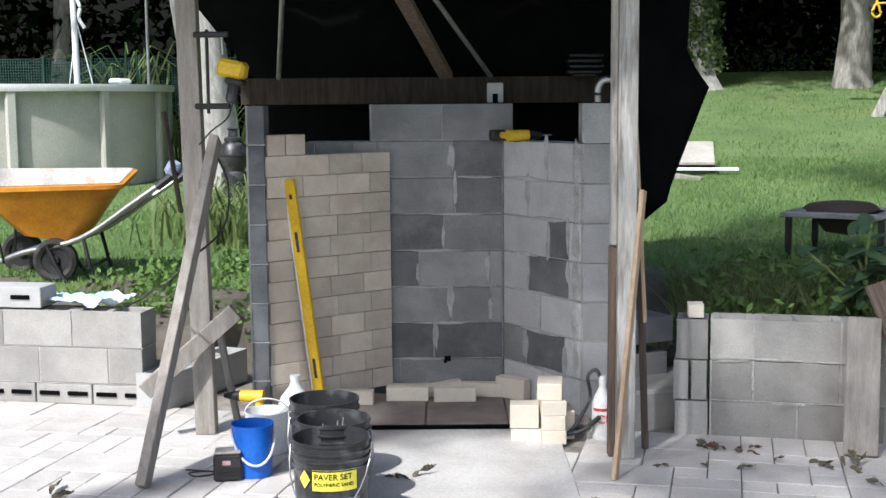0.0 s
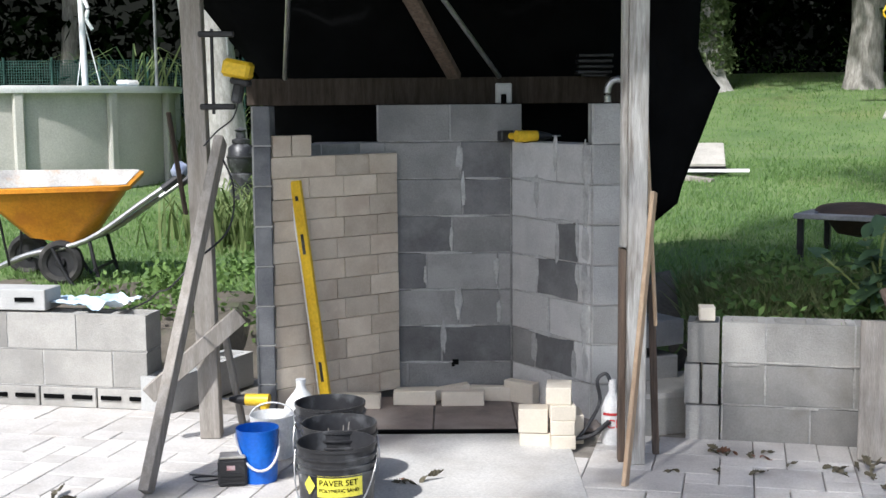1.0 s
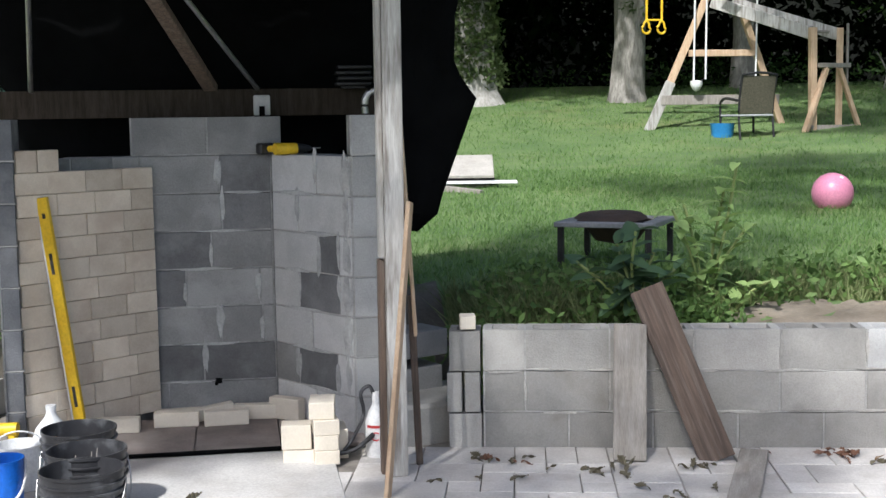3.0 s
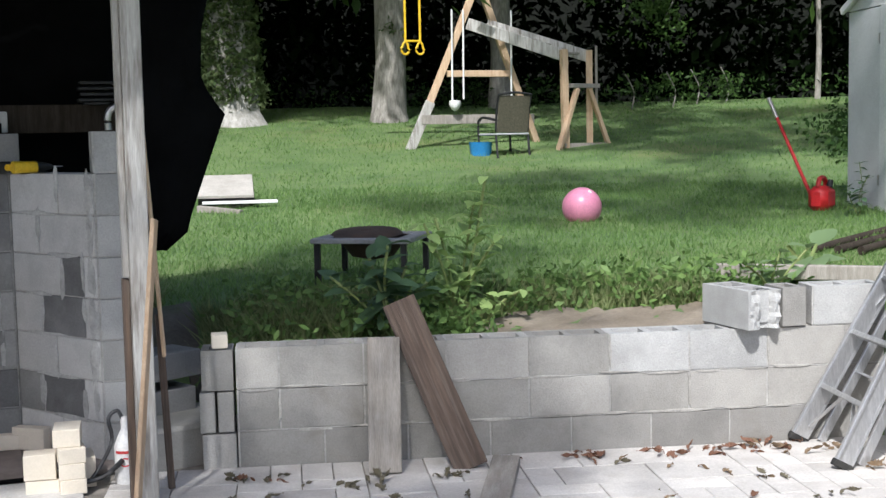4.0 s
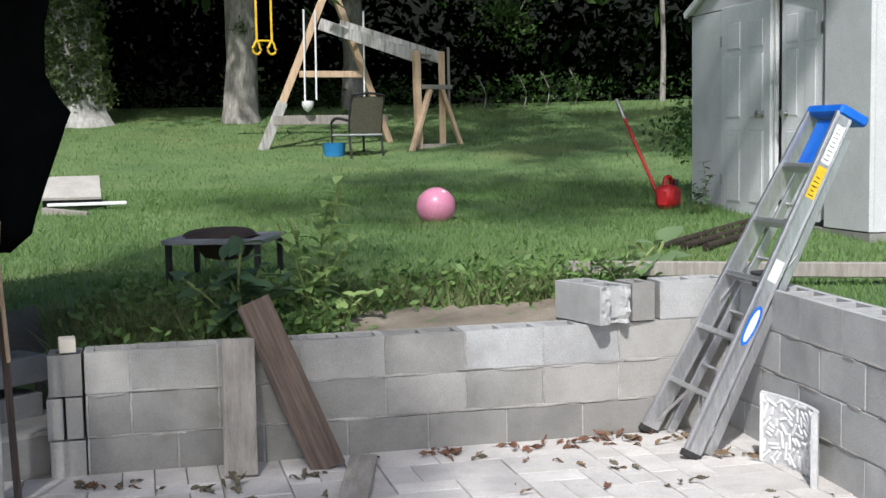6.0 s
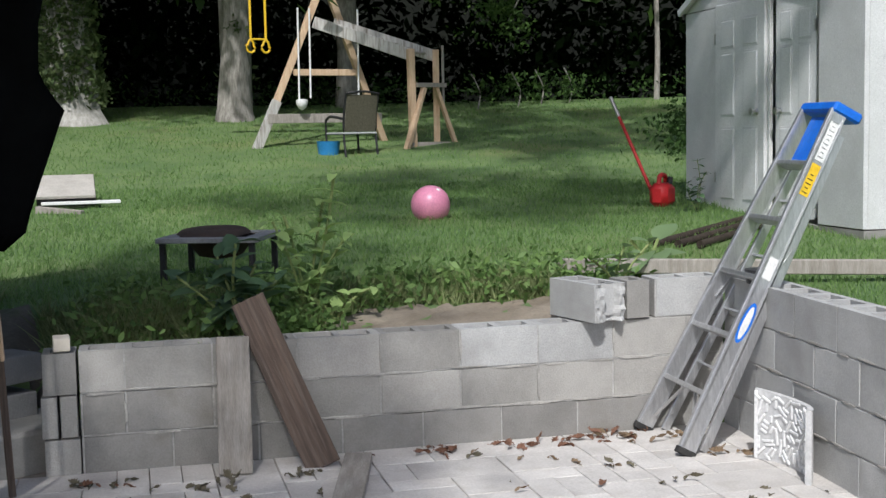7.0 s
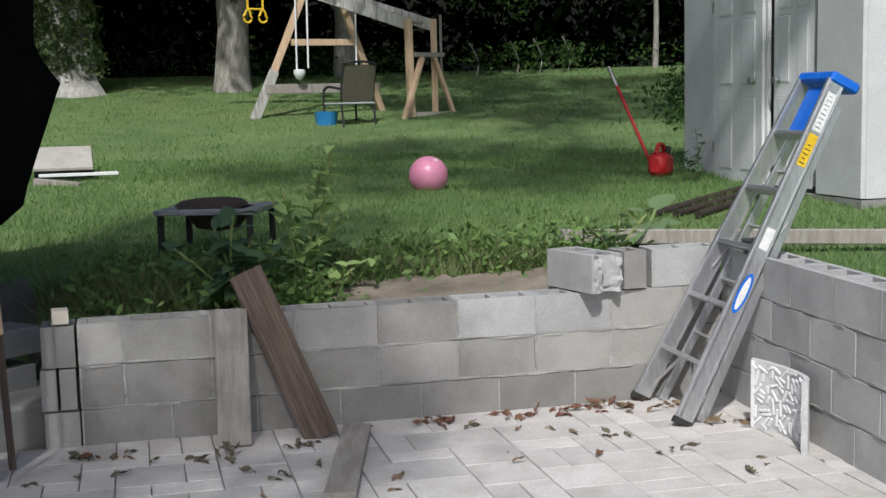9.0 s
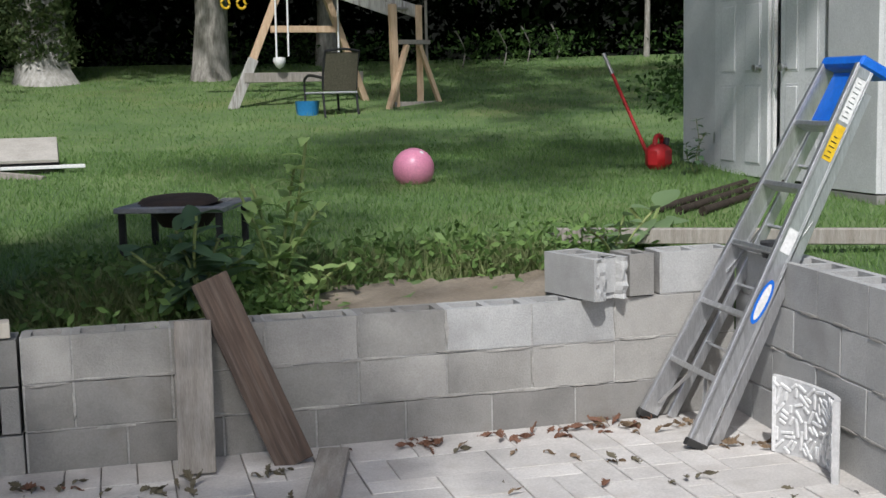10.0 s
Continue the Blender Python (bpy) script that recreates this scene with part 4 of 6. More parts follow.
# ---- poles and bits under the tarp ----
for lab, a, b, r, mt in (("thin grey metal pole of the shelter", (-0.926, 7.15, 1.775), (-0.70, 5.75, 2.40), 0.013, M_STEEL), ("grey metal pipe brace of the shelter", (0.27, 7.15, 1.775), (-0.25, 5.75, 2.40), 0.013, M_STEEL)):
    tagged(part("shelter_pole", rod(bmesh.new(), a, b, r, r, 12), mt, smooth=True), lab, "pole", "shelter poles")
board("reddish wooden brace under the tarp", (0.02, 7.15, 1.78), (-0.34, 5.75, 2.40), 0.075, 0.04, M_BROWNWOOD, group="shelter braces")
brk = thing("metal_bracket", "pale metal bracket standing on the firebox", "bracket", pose(0.29, 7.05, 1.628))
part("plate", boxed((0, 0, 0.055), (0.09, 0.05, 0.11), None, 0.006), M_BLOCK_NEW, brk)
part("notch", boxed((0.0, -0.027, 0.025), (0.03, 0.01, 0.05)), M_TARP, brk, "dark notch")
trays = thing("tray_stack", "stack of dark metal trays on the beam", "tray stack", pose(0.79, 7.1, 1.776))
part("riser", boxed((0, 0.0, 0.0), (0.13, 0.1, 0.012), None, 0.002), M_DARK, trays)
for k in range(4):
    part("tray", boxed((0.008 * (k % 2), 0, 0.018 + 0.03 * k), (0.19, 0.14, 0.018), None, 0.004), M_DARK, trays)
pp = part("elbow_pipe", tube(bmesh.new(), smooth_path([(0.79, 6.45, 1.63), (0.79, 6.45, 1.70), (0.82, 6.45, 1.74), (0.88, 6.45, 1.74)], 6), 0.018, 10), M_STEEL, smooth=True)
tagged(pp, "grey elbow pipe on the firebox pier", "pipe")

# ---- stepladder: folded, leaning on the side wall ----
ladder = thing("step_ladder", "folded aluminium stepladder with blue top, leaning on the wall", "ladder")
F1, F2 = Vector((3.874, 4.854, 0.0)), Vector((4.01, 5.395, 0.0))
FM = (F1 + F2) / 2
TOP = Vector((4.79, 4.905, 1.647))
side = (F1 - F2).normalized()
lean = (TOP - FM).normalized()
out = lean.cross(side).normalized()
if out.x > 0:
    out = -out
LH = (TOP - FM).length


def on_ladder(u, h, o=0.0):
    """u: -1 to 1 across, h: 0 to 1 up, o: metres out of the front plane."""
    return FM + lean * (h * LH) + side * (u * (0.27 + (0.145 - 0.27) * h)) + out * o


for u in (-1, 1):
    r = part("rail", bar(bmesh.new(), on_ladder(u, 0.012), on_ladder(u, 0.985), 0.09, 0.03, tuple(side), 0.004), M_ALU, ladder)
    part("rib", bar(bmesh.new(), on_ladder(u, 0.02, 0.03) + side * 0.016 * u, on_ladder(u, 0.97, 0.03) + side * 0.016 * u, 0.010, 0.008, tuple(side)), M_STEEL, r)
    for o in (-0.040, -0.032, 0.032, 0.040):
        for s_ in (-1, 1):
            part("flute", bar(bmesh.new(), on_ladder(u, 0.02, o) + side * 0.0155 * s_, on_ladder(u, 0.975, o) + side * 0.0155 * s_, 0.004, 0.004, tuple(side)), M_ALU, r)
    part("foot", bar(bmesh.new(), on_ladder(u, 0.0), on_ladder(u, 0.018), 0.10, 0.042, tuple(side), 0.004), M_RUBBER, r, "black rubber foot")
    rr = part("rear_rail", bar(bmesh.new(), on_ladder(u * 0.9, 0.03, -0.10), on_ladder(u * 0.9, 0.93, -0.07), 0.045, 0.022, tuple(side), 0.003), M_ALU, ladder)
    part("spreader", bar(bmesh.new(), on_ladder(u * 0.92, 0.42, -0.01), on_ladder(u * 0.92, 0.60, -0.085), 0.006, 0.02, tuple(side)), M_STEEL, ladder)
for k in range(5):
    h = 0.165 + 0.165 * k
    part("step", bar(bmesh.new(), on_ladder(-0.97, h), on_ladder(0.97, h), 0.075, 0.026, tuple(lean), 0.004), M_ALU, ladder, "ribbed metal step")
for k in range(4):
    h = 0.24 + 0.165 * k
    part("rear_bar", bar(bmesh.new(), on_ladder(-0.88, h, -0.09), on_ladder(0.88, h, -0.09), 0.03, 0.012, tuple(lean), 0.002), M_ALU, ladder)
for u, h0, h1 in ((-0.9, 0.05, 0.16), (0.9, 0.05, 0.16)):
    part("brace", bar(bmesh.new(), on_ladder(u, h0, -0.01), on_ladder(u * 0.3, h1, -0.01), 0.006, 0.016, tuple(out)), M_ALU, ladder)
cap_m = frame_to(on_ladder(0, 0.985, -0.04), on_ladder(0, 1.03, -0.04), tuple(out))
part("top_cap", boxed((0, 0, 0.01), (0.345, 0.165, 0.055), cap_m, 0.012), M_BLUE, ladder, "blue plastic top cap")
part("tray_panel", bar(bmesh.new(), on_ladder(0.05, 0.83, -0.005), on_ladder(0.05, 0.97, -0.005), 0.012, 0.19, tuple(side), 0.003, 0), M_BLUE, ladder, "blue plastic panel below the cap")
for u, h0, h1, mt, lab in ((1, 0.74, 0.83, M_YELLOW, "yellow warning sticker"), (1, 0.84, 0.95, M_WHITE, "white instruction sticker"), (1, 0.50, 0.56, M_WHITE, "small white sticker")):
    part("sticker", bar(bmesh.new(), on_ladder(u, h0, 0.0) + side * 0.0155 * u, on_ladder(u, h1, 0.0) + side * 0.0165 * u, 0.055, 0.003, tuple(side)), mt, ladder, lab)
for h0, n_, mt in ((0.748, 5, M_DARK), (0.85, 9, M_STEEL)):
    for k in range(n_):
        h = h0 + 0.0125 * k
        part("print_bar", bar(bmesh.new(), on_ladder(1, h, 0.0) + side * 0.0185, on_ladder(1, h + 0.0022, 0.0) + side * 0.0185, 0.03 - 0.012 * (k % 3 == 1), 0.002, tuple(side)), mt, ladder)
bm = bmesh.new()
lathe(bm, [(0.0, 0.0), (1.0, 0.0)], 32, frame_to(on_ladder(1, 0.375) + side * 0.0225, on_ladder(1, 0.375) + side * 0.5, tuple(lean)) @ Matrix.Diagonal((0.03, 0.105, 1, 1)))
part("badge", bm, M_BLUE, ladder, "blue oval badge with a white bar")
bm = bmesh.new()
lathe(bm, [(0.0, 0.0), (1.0, 0.0)], 32, frame_to(on_ladder(1, 0.375) + side * 0.0240, on_ladder(1, 0.375) + side * 0.5, tuple(lean)) @ Matrix.Diagonal((0.018, 0.086, 1, 1)))
part("badge_bar", bm, M_WHITE, ladder)

# ---- white curved panel with raised strokes ----
shard = thing("curved_panel", "white curved panel covered with raised strokes", "panel")
A = Vector((4.150, 4.665, 0))
Bp = Vector((4.056, 4.135, 0))
cxy = (A + Bp) / 2 - Vector((0.959, -0.283, 0)) * 0.32
ra = (A - cxy).length
a0, a1 = math.atan2(*(A - cxy).yx), math.atan2(*(Bp - cxy).yx)
a1 = a0 + ((a1 - a0 + math.pi) % (2 * math.pi) - math.pi)
bm = bmesh.new()
NS = 28
cols_ = []
for k in range(NS + 1):
    a = a0 + (a1 - a0) * k / NS
    top = 0.335 - 0.02 * math.sin(k / NS * 3.0)
    cols_.append([bm.verts.new((cxy.x + r * math.cos(a), cxy.y + r * math.sin(a), z)) for r, z in ((ra, 0.0), (ra, top), (ra - 0.025, top), (ra - 0.025, 0.0))])
for p, q in zip(cols_, cols_[1:]):
    for i in range(4):
        bm.faces.new((p[i], q[i], q[(i + 1) % 4], p[(i + 1) % 4]))
bm.faces.new(cols_[0])
bm.faces.new(cols_[-1][::-1])
bmesh.ops.recalc_face_normals(bm, faces=bm.faces)
M_CHALK = mat("chalky_grey", (0.50, 0.50, 0.50), (0.62, 0.62, 0.62), 9, 0.85, 0.2, 60, vary=0)
part("sheet", bm, M_CHALK, shard)
M_STROKE = mat("white_stroke", (0.74, 0.74, 0.735), (0.82, 0.82, 0.815), 12, 0.75, 0.2, 60, vary=0)
rs = random.Random(3)
bm = bmesh.new()
laid = []
arc = ra * abs(a1 - a0)
for k in range(2600):
    u, z = rs.uniform(0.012, arc - 0.012), rs.uniform(0.016, 0.305)
    tilt, ln = rs.choice([40, 40, -50, -50, 5, 85]) + rs.uniform(-14, 14), rs.uniform(0.02, 0.075)
    e = Vector((math.sin(radians(tilt)), math.cos(radians(tilt)))) * (ln / 2)
    pts_ = [Vector((u, z)) + e * w for w in (-1, -0.5, 0, 0.5, 1)]
    if any(not 0.008 < p.x < arc - 0.008 or not 0.008 < p.y < 0.312 for p in pts_) or any((p - q).length < 0.0165 for p in pts_ for q in laid):
        continue
    laid += pts_
    a = a0 + (a1 - a0) * u / arc
    m = Matrix.Translation((cxy.x + (ra - 0.026) * math.cos(a), cxy.y + (ra - 0.026) * math.sin(a), z)) @ Matrix.Rotation(a, 4, "Z") @ Matrix.Rotation(radians(tilt), 4, "X")
    box(bm, (0, 0, 0), (0.012, 0.0125, ln + 0.012), m, 0.002)
tagged(part("stroke_relief", bm, M_STROKE, shard, "raised white strokes"), kind="stuff")
for c_, w_ in ((0.012, 0.03), (0.985, 0.02)):
    a = a0 + (a1 - a0) * c_
    part("edge_bead", boxed((0, 0, 0.165), (0.03, w_ * 0.6, 0.325), Matrix.Translation((cxy.x + (ra - 0.014) * math.cos(a), cxy.y + (ra - 0.014) * math.sin(a), 0)) @ Matrix.Rotation(a, 4, "Z"), 0.003), M_STROKE, shard)

# ---- garden shed ----
SA = Vector((7.63, 10.08, 0))
SDIR = Vector((-0.207, -0.978, 0))
fsh, _ = line_frame(SA.xy, (SA + SDIR).xy)
fsh = fsh @ pose(0, 0, 0.80)
shed = thing("shed", "pale grey panelled garden shed with its double doors ajar", "shed")
H1, S0, S1, DEEP = 1.78, 0.52, 3.38, 2.0
SD0, SD1, SD2, SD3 = 1.13, 2.00, 2.12, 2.68
part("left_panel", boxed(((S0 + SD0) / 2, 0.02, H1 / 2), (SD0 - S0, 0.04, H1), fsh, 0.004), M_SHED, shed)
part("right_panel", boxed(((SD3 + 0.10 + S1) / 2, 0.02, H1 / 2), (S1 - SD3 - 0.10, 0.04, H1), fsh, 0.004), M_SHED, shed)
bm = bmesh.new()
tri = [(S0, 1.79), (S1, 1.79), (S1 - 0.35, 1.95), ((S0 + S1) / 2, 2.42), (S0 + 0.35, 1.95)]
fv = [bm.verts.new(fsh @ Vector((x, 0.0, z))) for x, z in tri]
bk = [bm.verts.new(fsh @ Vector((x, 0.04, z))) for x, z in tri]
bm.faces.new(fv)
bm.faces.new(bk[::-1])
for k in range(5):
    bm.faces.new((fv[k], bk[k], bk[(k + 1) % 5], fv[(k + 1) % 5]))
part("gable", bm, M_SHED, shed)
part("side_wall", boxed((S1 - 0.02, DEEP / 2 + 0.04, 0.89), (0.04, DEEP, 1.78), fsh), M_SHED, shed)
part("side_wall", boxed((S0 + 0.02, DEEP / 2 + 0.04, 0.89), (0.04, DEEP, 1.78), fsh), M_SHED, shed)
part("rear_wall", boxed(((S0 + S1) / 2, DEEP + 0.02, 0.89), (S1 - S0, 0.04, 1.78), fsh), M_SHED, shed)
part("floor", boxed(((S0 + S1) / 2, DEEP / 2, 0.02), (S1 - S0 - 0.1, DEEP - 0.1, 0.04), fsh), M_DARK, shed)
part("base", boxed(((S0 + S1) / 2, DEEP / 2, -0.12), (S1 - S0 + 0.02, DEEP, 0.22), fsh), M_BLOCK, shed)
part("roof", boxed((0, 0, 0), (1.62, DEEP + 0.12, 0.05), fsh @ pose(1.23, DEEP / 2 + 0.02, 2.14, 0, -24, 0), 0.005), M_SHED, shed)
part("roof", boxed((0, 0, 0), (1.62, DEEP + 0.12, 0.05), fsh @ pose(2.67, DEEP / 2 + 0.02, 2.14, 0, 24, 0), 0.005), M_SHED, shed)
part("gable_trim", boxed((0, 0, 0), (1.62, 0.03, 0.06), fsh @ pose(1.23, -0.055, 2.12, 0, -24, 0), 0.004), M_WHITE, shed)


def shed_door(w, m, knob_x):
    d = part("door", boxed((w / 2, 0, 0.90), (w, 0.035, 1.78), None, 0.006), M_SHEDDOOR, shed, "white panelled door")
    d.matrix_basis = m
    for px_, pw in ((0.27, 0.26), (0.73, 0.26)):
        for pz, ph in ((0.42, 0.60), (1.10, 0.52), (1.53, 0.22)):
            fr = part("raised_panel", boxed((px_ * w, -0.019, pz), (pw * w, 0.010, ph), None, 0.006), M_SHEDDOOR, d)
            part("panel_groove", boxed((px_ * w, -0.0165, pz), (pw * w + 0.03, 0.006, ph + 0.03), None, 0.002), M_SHED, d)
    k = part("knob", lathe(bmesh.new(), [(0.0, 0.0), (0.03, 0.0), (0.012, 0.012), (0.012, 0.03), (0.03, 0.045), (0.03, 0.06), (0.0, 0.068)], 16, pose(knob_x, -0.018, 0.86, 90, 0, 0)), M_STEEL, d, "round metal knob", smooth=True)
    for z in (0.3, 1.5):
        part("hinge", boxed((0.004 if knob_x > w / 2 else w - 0.004, -0.02, z), (0.02, 0.01, 0.09)), M_STEEL, d)
    return d


shed_door(SD1 - SD0 - 0.01, fsh @ pose(SD0 + 0.005, 0.0, 0.01), SD1 - SD0 - 0.13)
shed_door(SD3 - SD2 - 0.02, fsh @ pose(SD2, 0.03, 0.01, 0, 0, 4), 0.08)
part("door_stile", boxed((SD1 + 0.025, 0.02, 0.90), (0.03, 0.03, 1.78), fsh), M_WHITE, shed)

# ---- pool ----
pool = thing("swimming_pool", "round above-ground pool with a beige wall and white rim", "pool", pose(-6.62, 17.45, 0.50))
part("wall", lathe(bmesh.new(), [(2.75, -0.1), (2.75, 0.2), (2.755, 0.6), (2.75, 1.3)], 96), M_POOL, pool, smooth=True)
part("rim", lathe(bmesh.new(), [(2.68, 1.30), (2.85, 1.28), (2.86, 1.33), (2.85, 1.37), (2.66, 1.37), (2.66, 1.30)], 96), M_WHITE, pool, "white top rim", smooth=True)
part("water", lathe(bmesh.new(), [(0.0, 1.12), (2.74, 1.12)], 48), mat("pool_water", (0.03, 0.16, 0.22), (0.05, 0.22, 0.28), 2, 0.08, 0.1, 9, vary=0), pool)
for k in range(14):
    a = radians(-93 + 25.7 * k)
    part("upright", boxed((2.79, 0, 0.62), (0.09, 0.13, 1.36), Matrix.Rotation(a + radians(9), 4, "Z"), 0.02), M_POOL, pool, "pale vertical upright")
part("skimmer_lid", boxed((2.55, 0, 1.41), (0.20, 0.28, 0.08), Matrix.Rotation(radians(-20), 4, "Z"), 0.03), M_WHITE, pool)
net_pole = thing("pool_pole", "white pole with a tied rope by the pool", "pole", pose(-4.85, 16.9, 0.5))
part("pole", rod(bmesh.new(), (0, 0, 0), (-0.05, 0, 3.2), 0.045, 0.04, 12), M_WHITE, net_pole, smooth=True)
part("rope", tube(bmesh.new(), smooth_path([(0.0, -0.05, 2.55), (0.07, -0.07, 2.4), (0.05, -0.06, 2.25), (0.12, -0.06, 2.12)], 5), 0.025, 6), M_WHITE, net_pole)
for k, dx in enumerate((-0.14, 0.2)):
    part("guy_line", rod(bmesh.new(), (dx, 0, 1.3), (0, 0, 2.2), 0.008, 0.008, 6), M_WHITE, net_pole)
tagged(part("garden_pole", rod(bmesh.new(), (-4.15, 17.9, 0.5), (-4.15, 17.9, 3.6), 0.025, 0.022, 8), M_STEEL), "thin grey pole behind the pool", "pole")

# ---- net fence behind the pool ----
fence = thing("net_fence", "dark green mesh fence behind the pool", "fence")
bm = bmesh.new()
for i in range(9):
    x = -9.6 + i * 0.78
    part("post", rod(bmesh.new(), (x, 20.6, 0.4), (x, 20.6, 2.4), 0.02, 0.02, 8), mat("fence_green", (0.02, 0.07, 0.055), (0.03, 0.09, 0.07), 5, 0.6), fence)
bm = bmesh.new()
for i in range(150):
    x = -9.6 + i * 0.0416
    box(bm, (x, 20.62, 1.4), (0.008, 0.004, 1.9))
for j in range(42):
    box(bm, (-6.5, 20.625, 0.5 + j * 0.045), (6.3, 0.004, 0.008))
tagged(part("mesh", bm, bpy.data.materials["fence_green"], fence, "green plastic mesh"), kind="stuff")

# ---- wheelbarrow ----
wb = thing("wheelbarrow", "orange wheelbarrow with wooden handles on the grass", "wheelbarrow", pose(-2.83, 9.25, 0.34))
bm = bmesh.new()
rim_ = [(-0.62, -0.30), (-0.58, 0.32), (0.50, 0.30), (0.50, -0.30)]
low_ = [(-0.26, -0.16), (-0.26, 0.18), (0.16, 0.18), (0.16, -0.16)]
zt = [0.70, 0.80, 0.80, 0.72]
zl = [0.34, 0.34, 0.30, 0.30]


def ring_of(pts, zs, inset, dz):
    out_, n = [], len(pts)
    c = Vector((sum(p[0] for p in pts) / n, sum(p[1] for p in pts) / n))
    for k in range(n):
        p, q, r = Vector(pts[k - 1]), Vector(pts[k]), Vector(pts[(k + 1) % n])
        for t in (0.0, 0.33, 0.67, 1.0):
            e = (q + (p - q).normalized() * 0.09) * (1 - t) + (q + (r - q).normalized() * 0.09) * t
            e = e * (1 - 0.25 * math.sin(math.pi * t)) + q * 0.25 * math.sin(math.pi * t)
            d = (c - e).normalized() * inset
            out_.append(bm.verts.new((e.x + d.x, e.y + d.y, zs[k] + dz)))
    return out_


R_ = [ring_of(rim_, zt, -0.025, -0.03), ring_of(rim_, zt, -0.03, 0.0), ring_of(rim_, zt, 0.0, 0.008), ring_of(low_, zl, 0.012, 0.012)]
R2 = [ring_of(low_, zl, 0.0, 0.0), ring_of(rim_, zt, 0.008, -0.012)]
for a, b in zip(R_, R_[1:]):
    for k in range(16):
        bm.faces.new((a[k], a[(k + 1) % 16], b[(k + 1) % 16], b[k]))
bm.faces.new(R_[-1])
for k in range(16):
    bm.faces.new((R2[0][k], R2[0][(k + 1) % 16], R2[1][(k + 1) % 16], R2[1][k]))
bm.faces.new(R2[0][::-1])
bmesh.ops.recalc_face_normals(bm, faces=bm.faces)
tray = part("tray", bm, M_ORANGE, wb, "scratched orange steel tray", smooth=True)
bm = bmesh.new()
L1 = [ring_of(rim_, zt, 0.0, 0.012), ring_of(rim_, zt, 0.012, 0.009), ring_of(low_, zl, 0.035, 0.05)]
for a, b in zip(L1, L1[1:]):
    for k in range(16):
        bm.faces.new((a[k], a[(k + 1) % 16], b[(k + 1) % 16], b[k]))
bm.faces.new(L1[2])
part("tray_lining", bm, mat("cement_crust", (0.36, 0.35, 0.33), (0.50, 0.49, 0.46), 6, 0.9, 0.3, 60, vary=0, stain=(0.40, 0.20, 0.06), stain_scale=5), tray, "grey cement-crusted inside", smooth=True)
for yy in (-0.22, 0.26):
    part("handle", tube(bmesh.new(), smooth_path([(-0.50, yy * 0.35, 0.12), (-0.25, yy * 0.6, 0.22), (0.2, yy, 0.33), (0.62, yy * 1.2, 0.60), (0.80, yy * 1.25, 0.72)], 5), 0.020, 8), M_STEEL, wb, "grey round handle", smooth=True)
    part("grip", tube(bmesh.new(), [(0.78, yy * 1.25, 0.70), (0.93, yy * 1.27, 0.81)], 0.03, 8), M_BLACK, wb, "black rubber grip", smooth=True)
    part("leg", tube(bmesh.new(), smooth_path([(0.22, yy, 0.34), (0.26, yy * 1.05, 0.15), (0.28, yy * 1.05, 0.0), (0.10, yy * 1.05, 0.0), (-0.05, yy, 0.28)], 4), 0.014, 8), M_DARK, wb, smooth=True)
    part("strut", tube(bmesh.new(), [(-0.40, yy * 0.5, 0.14), (-0.42, yy, 0.50)], 0.01, 6), M_DARK, wb)
part("crossbar", rod(bmesh.new(), (0.26, -0.26, 0.12), (0.26, 0.3, 0.12), 0.012, 0.012, 8), M_DARK, wb)
for yy in (-0.17, 0.32):
    wh = part("wheel", lathe(bmesh.new(), [(0.10, -0.03), (0.13, -0.045), (0.158, -0.03), (0.165, 0.0), (0.158, 0.03), (0.13, 0.045), (0.10, 0.03)], 32, pose(0.0 if yy < 0 else -0.40, yy, 0.165, 90, 0, 0)), M_RUBBER, wb, "dusty rubber tyre", smooth=True)
    part("rim", lathe(bmesh.new(), [(0.0, -0.035), (0.03, -0.035), (0.04, -0.012), (0.105, -0.02), (0.105, 0.02), (0.04, 0.012), (0.03, 0.035), (0.0, 0.035)], 24, pose(0.0 if yy < 0 else -0.40, yy, 0.165, 90, 0, 0)), M_DARK, wh, smooth=True)
part("axle", rod(bmesh.new(), (0.0, -0.17, 0.165), (-0.40, 0.32, 0.165), 0.012, 0.012, 8), M_STEEL, wb)
glove = part("glove", boxed((0, 0, 0), (0.11, 0.10, 0.12), None, 0.03), mat("glove_cloth", (0.12, 0.16, 0.32), (0.50, 0.55, 0.66), 9, 0.9), smooth=True)
glove.matrix_basis = pose(-1.93, 8.98, 1.17, 20, 30, 10)
tagged(glove, "blue and grey work glove pulled over a handle", "glove")

# ---- swing set with monkey bars ----
swing = thing("swing_set", "wooden swing set with an angled ladder of bars", "swing set")


def stick(name, a, b, w, d, m, label="", up=(0, 0, 1)):
    return part(name, bar(bmesh.new(), a, b, w, d, up, 0.004), m, swing, label)


APEX = Vector((6.80, 16.9, 3.60))
stick("leg", (5.80, 16.95, 1.30), APEX, 0.09, 0.09, M_NEWWOOD)
stick("leg", (7.75, 16.85, 1.30), APEX + Vector((0.1, 0, 0)), 0.09, 0.09, M_NEWWOOD)
stick("leg_board", (5.78, 16.88, 1.34), (6.10, 16.88, 2.02), 0.14, 0.04, M_WHITEWOOD, "white-painted board on the leg", (0, 1, 0))
stick("crossbar", (6.35, 16.85, 2.41), (7.30, 16.85, 2.41), 0.06, 0.09, M_NEWWOOD)
stick("lower_beam", (5.96, 16.88, 1.77), (7.68, 16.88, 1.77), 0.06, 0.13, M_GREYWOOD)
stick("top_beam", (6.85, 16.95, 3.66), (5.1, 17.45, 3.70), 0.09, 0.14, M_GREYWOOD)
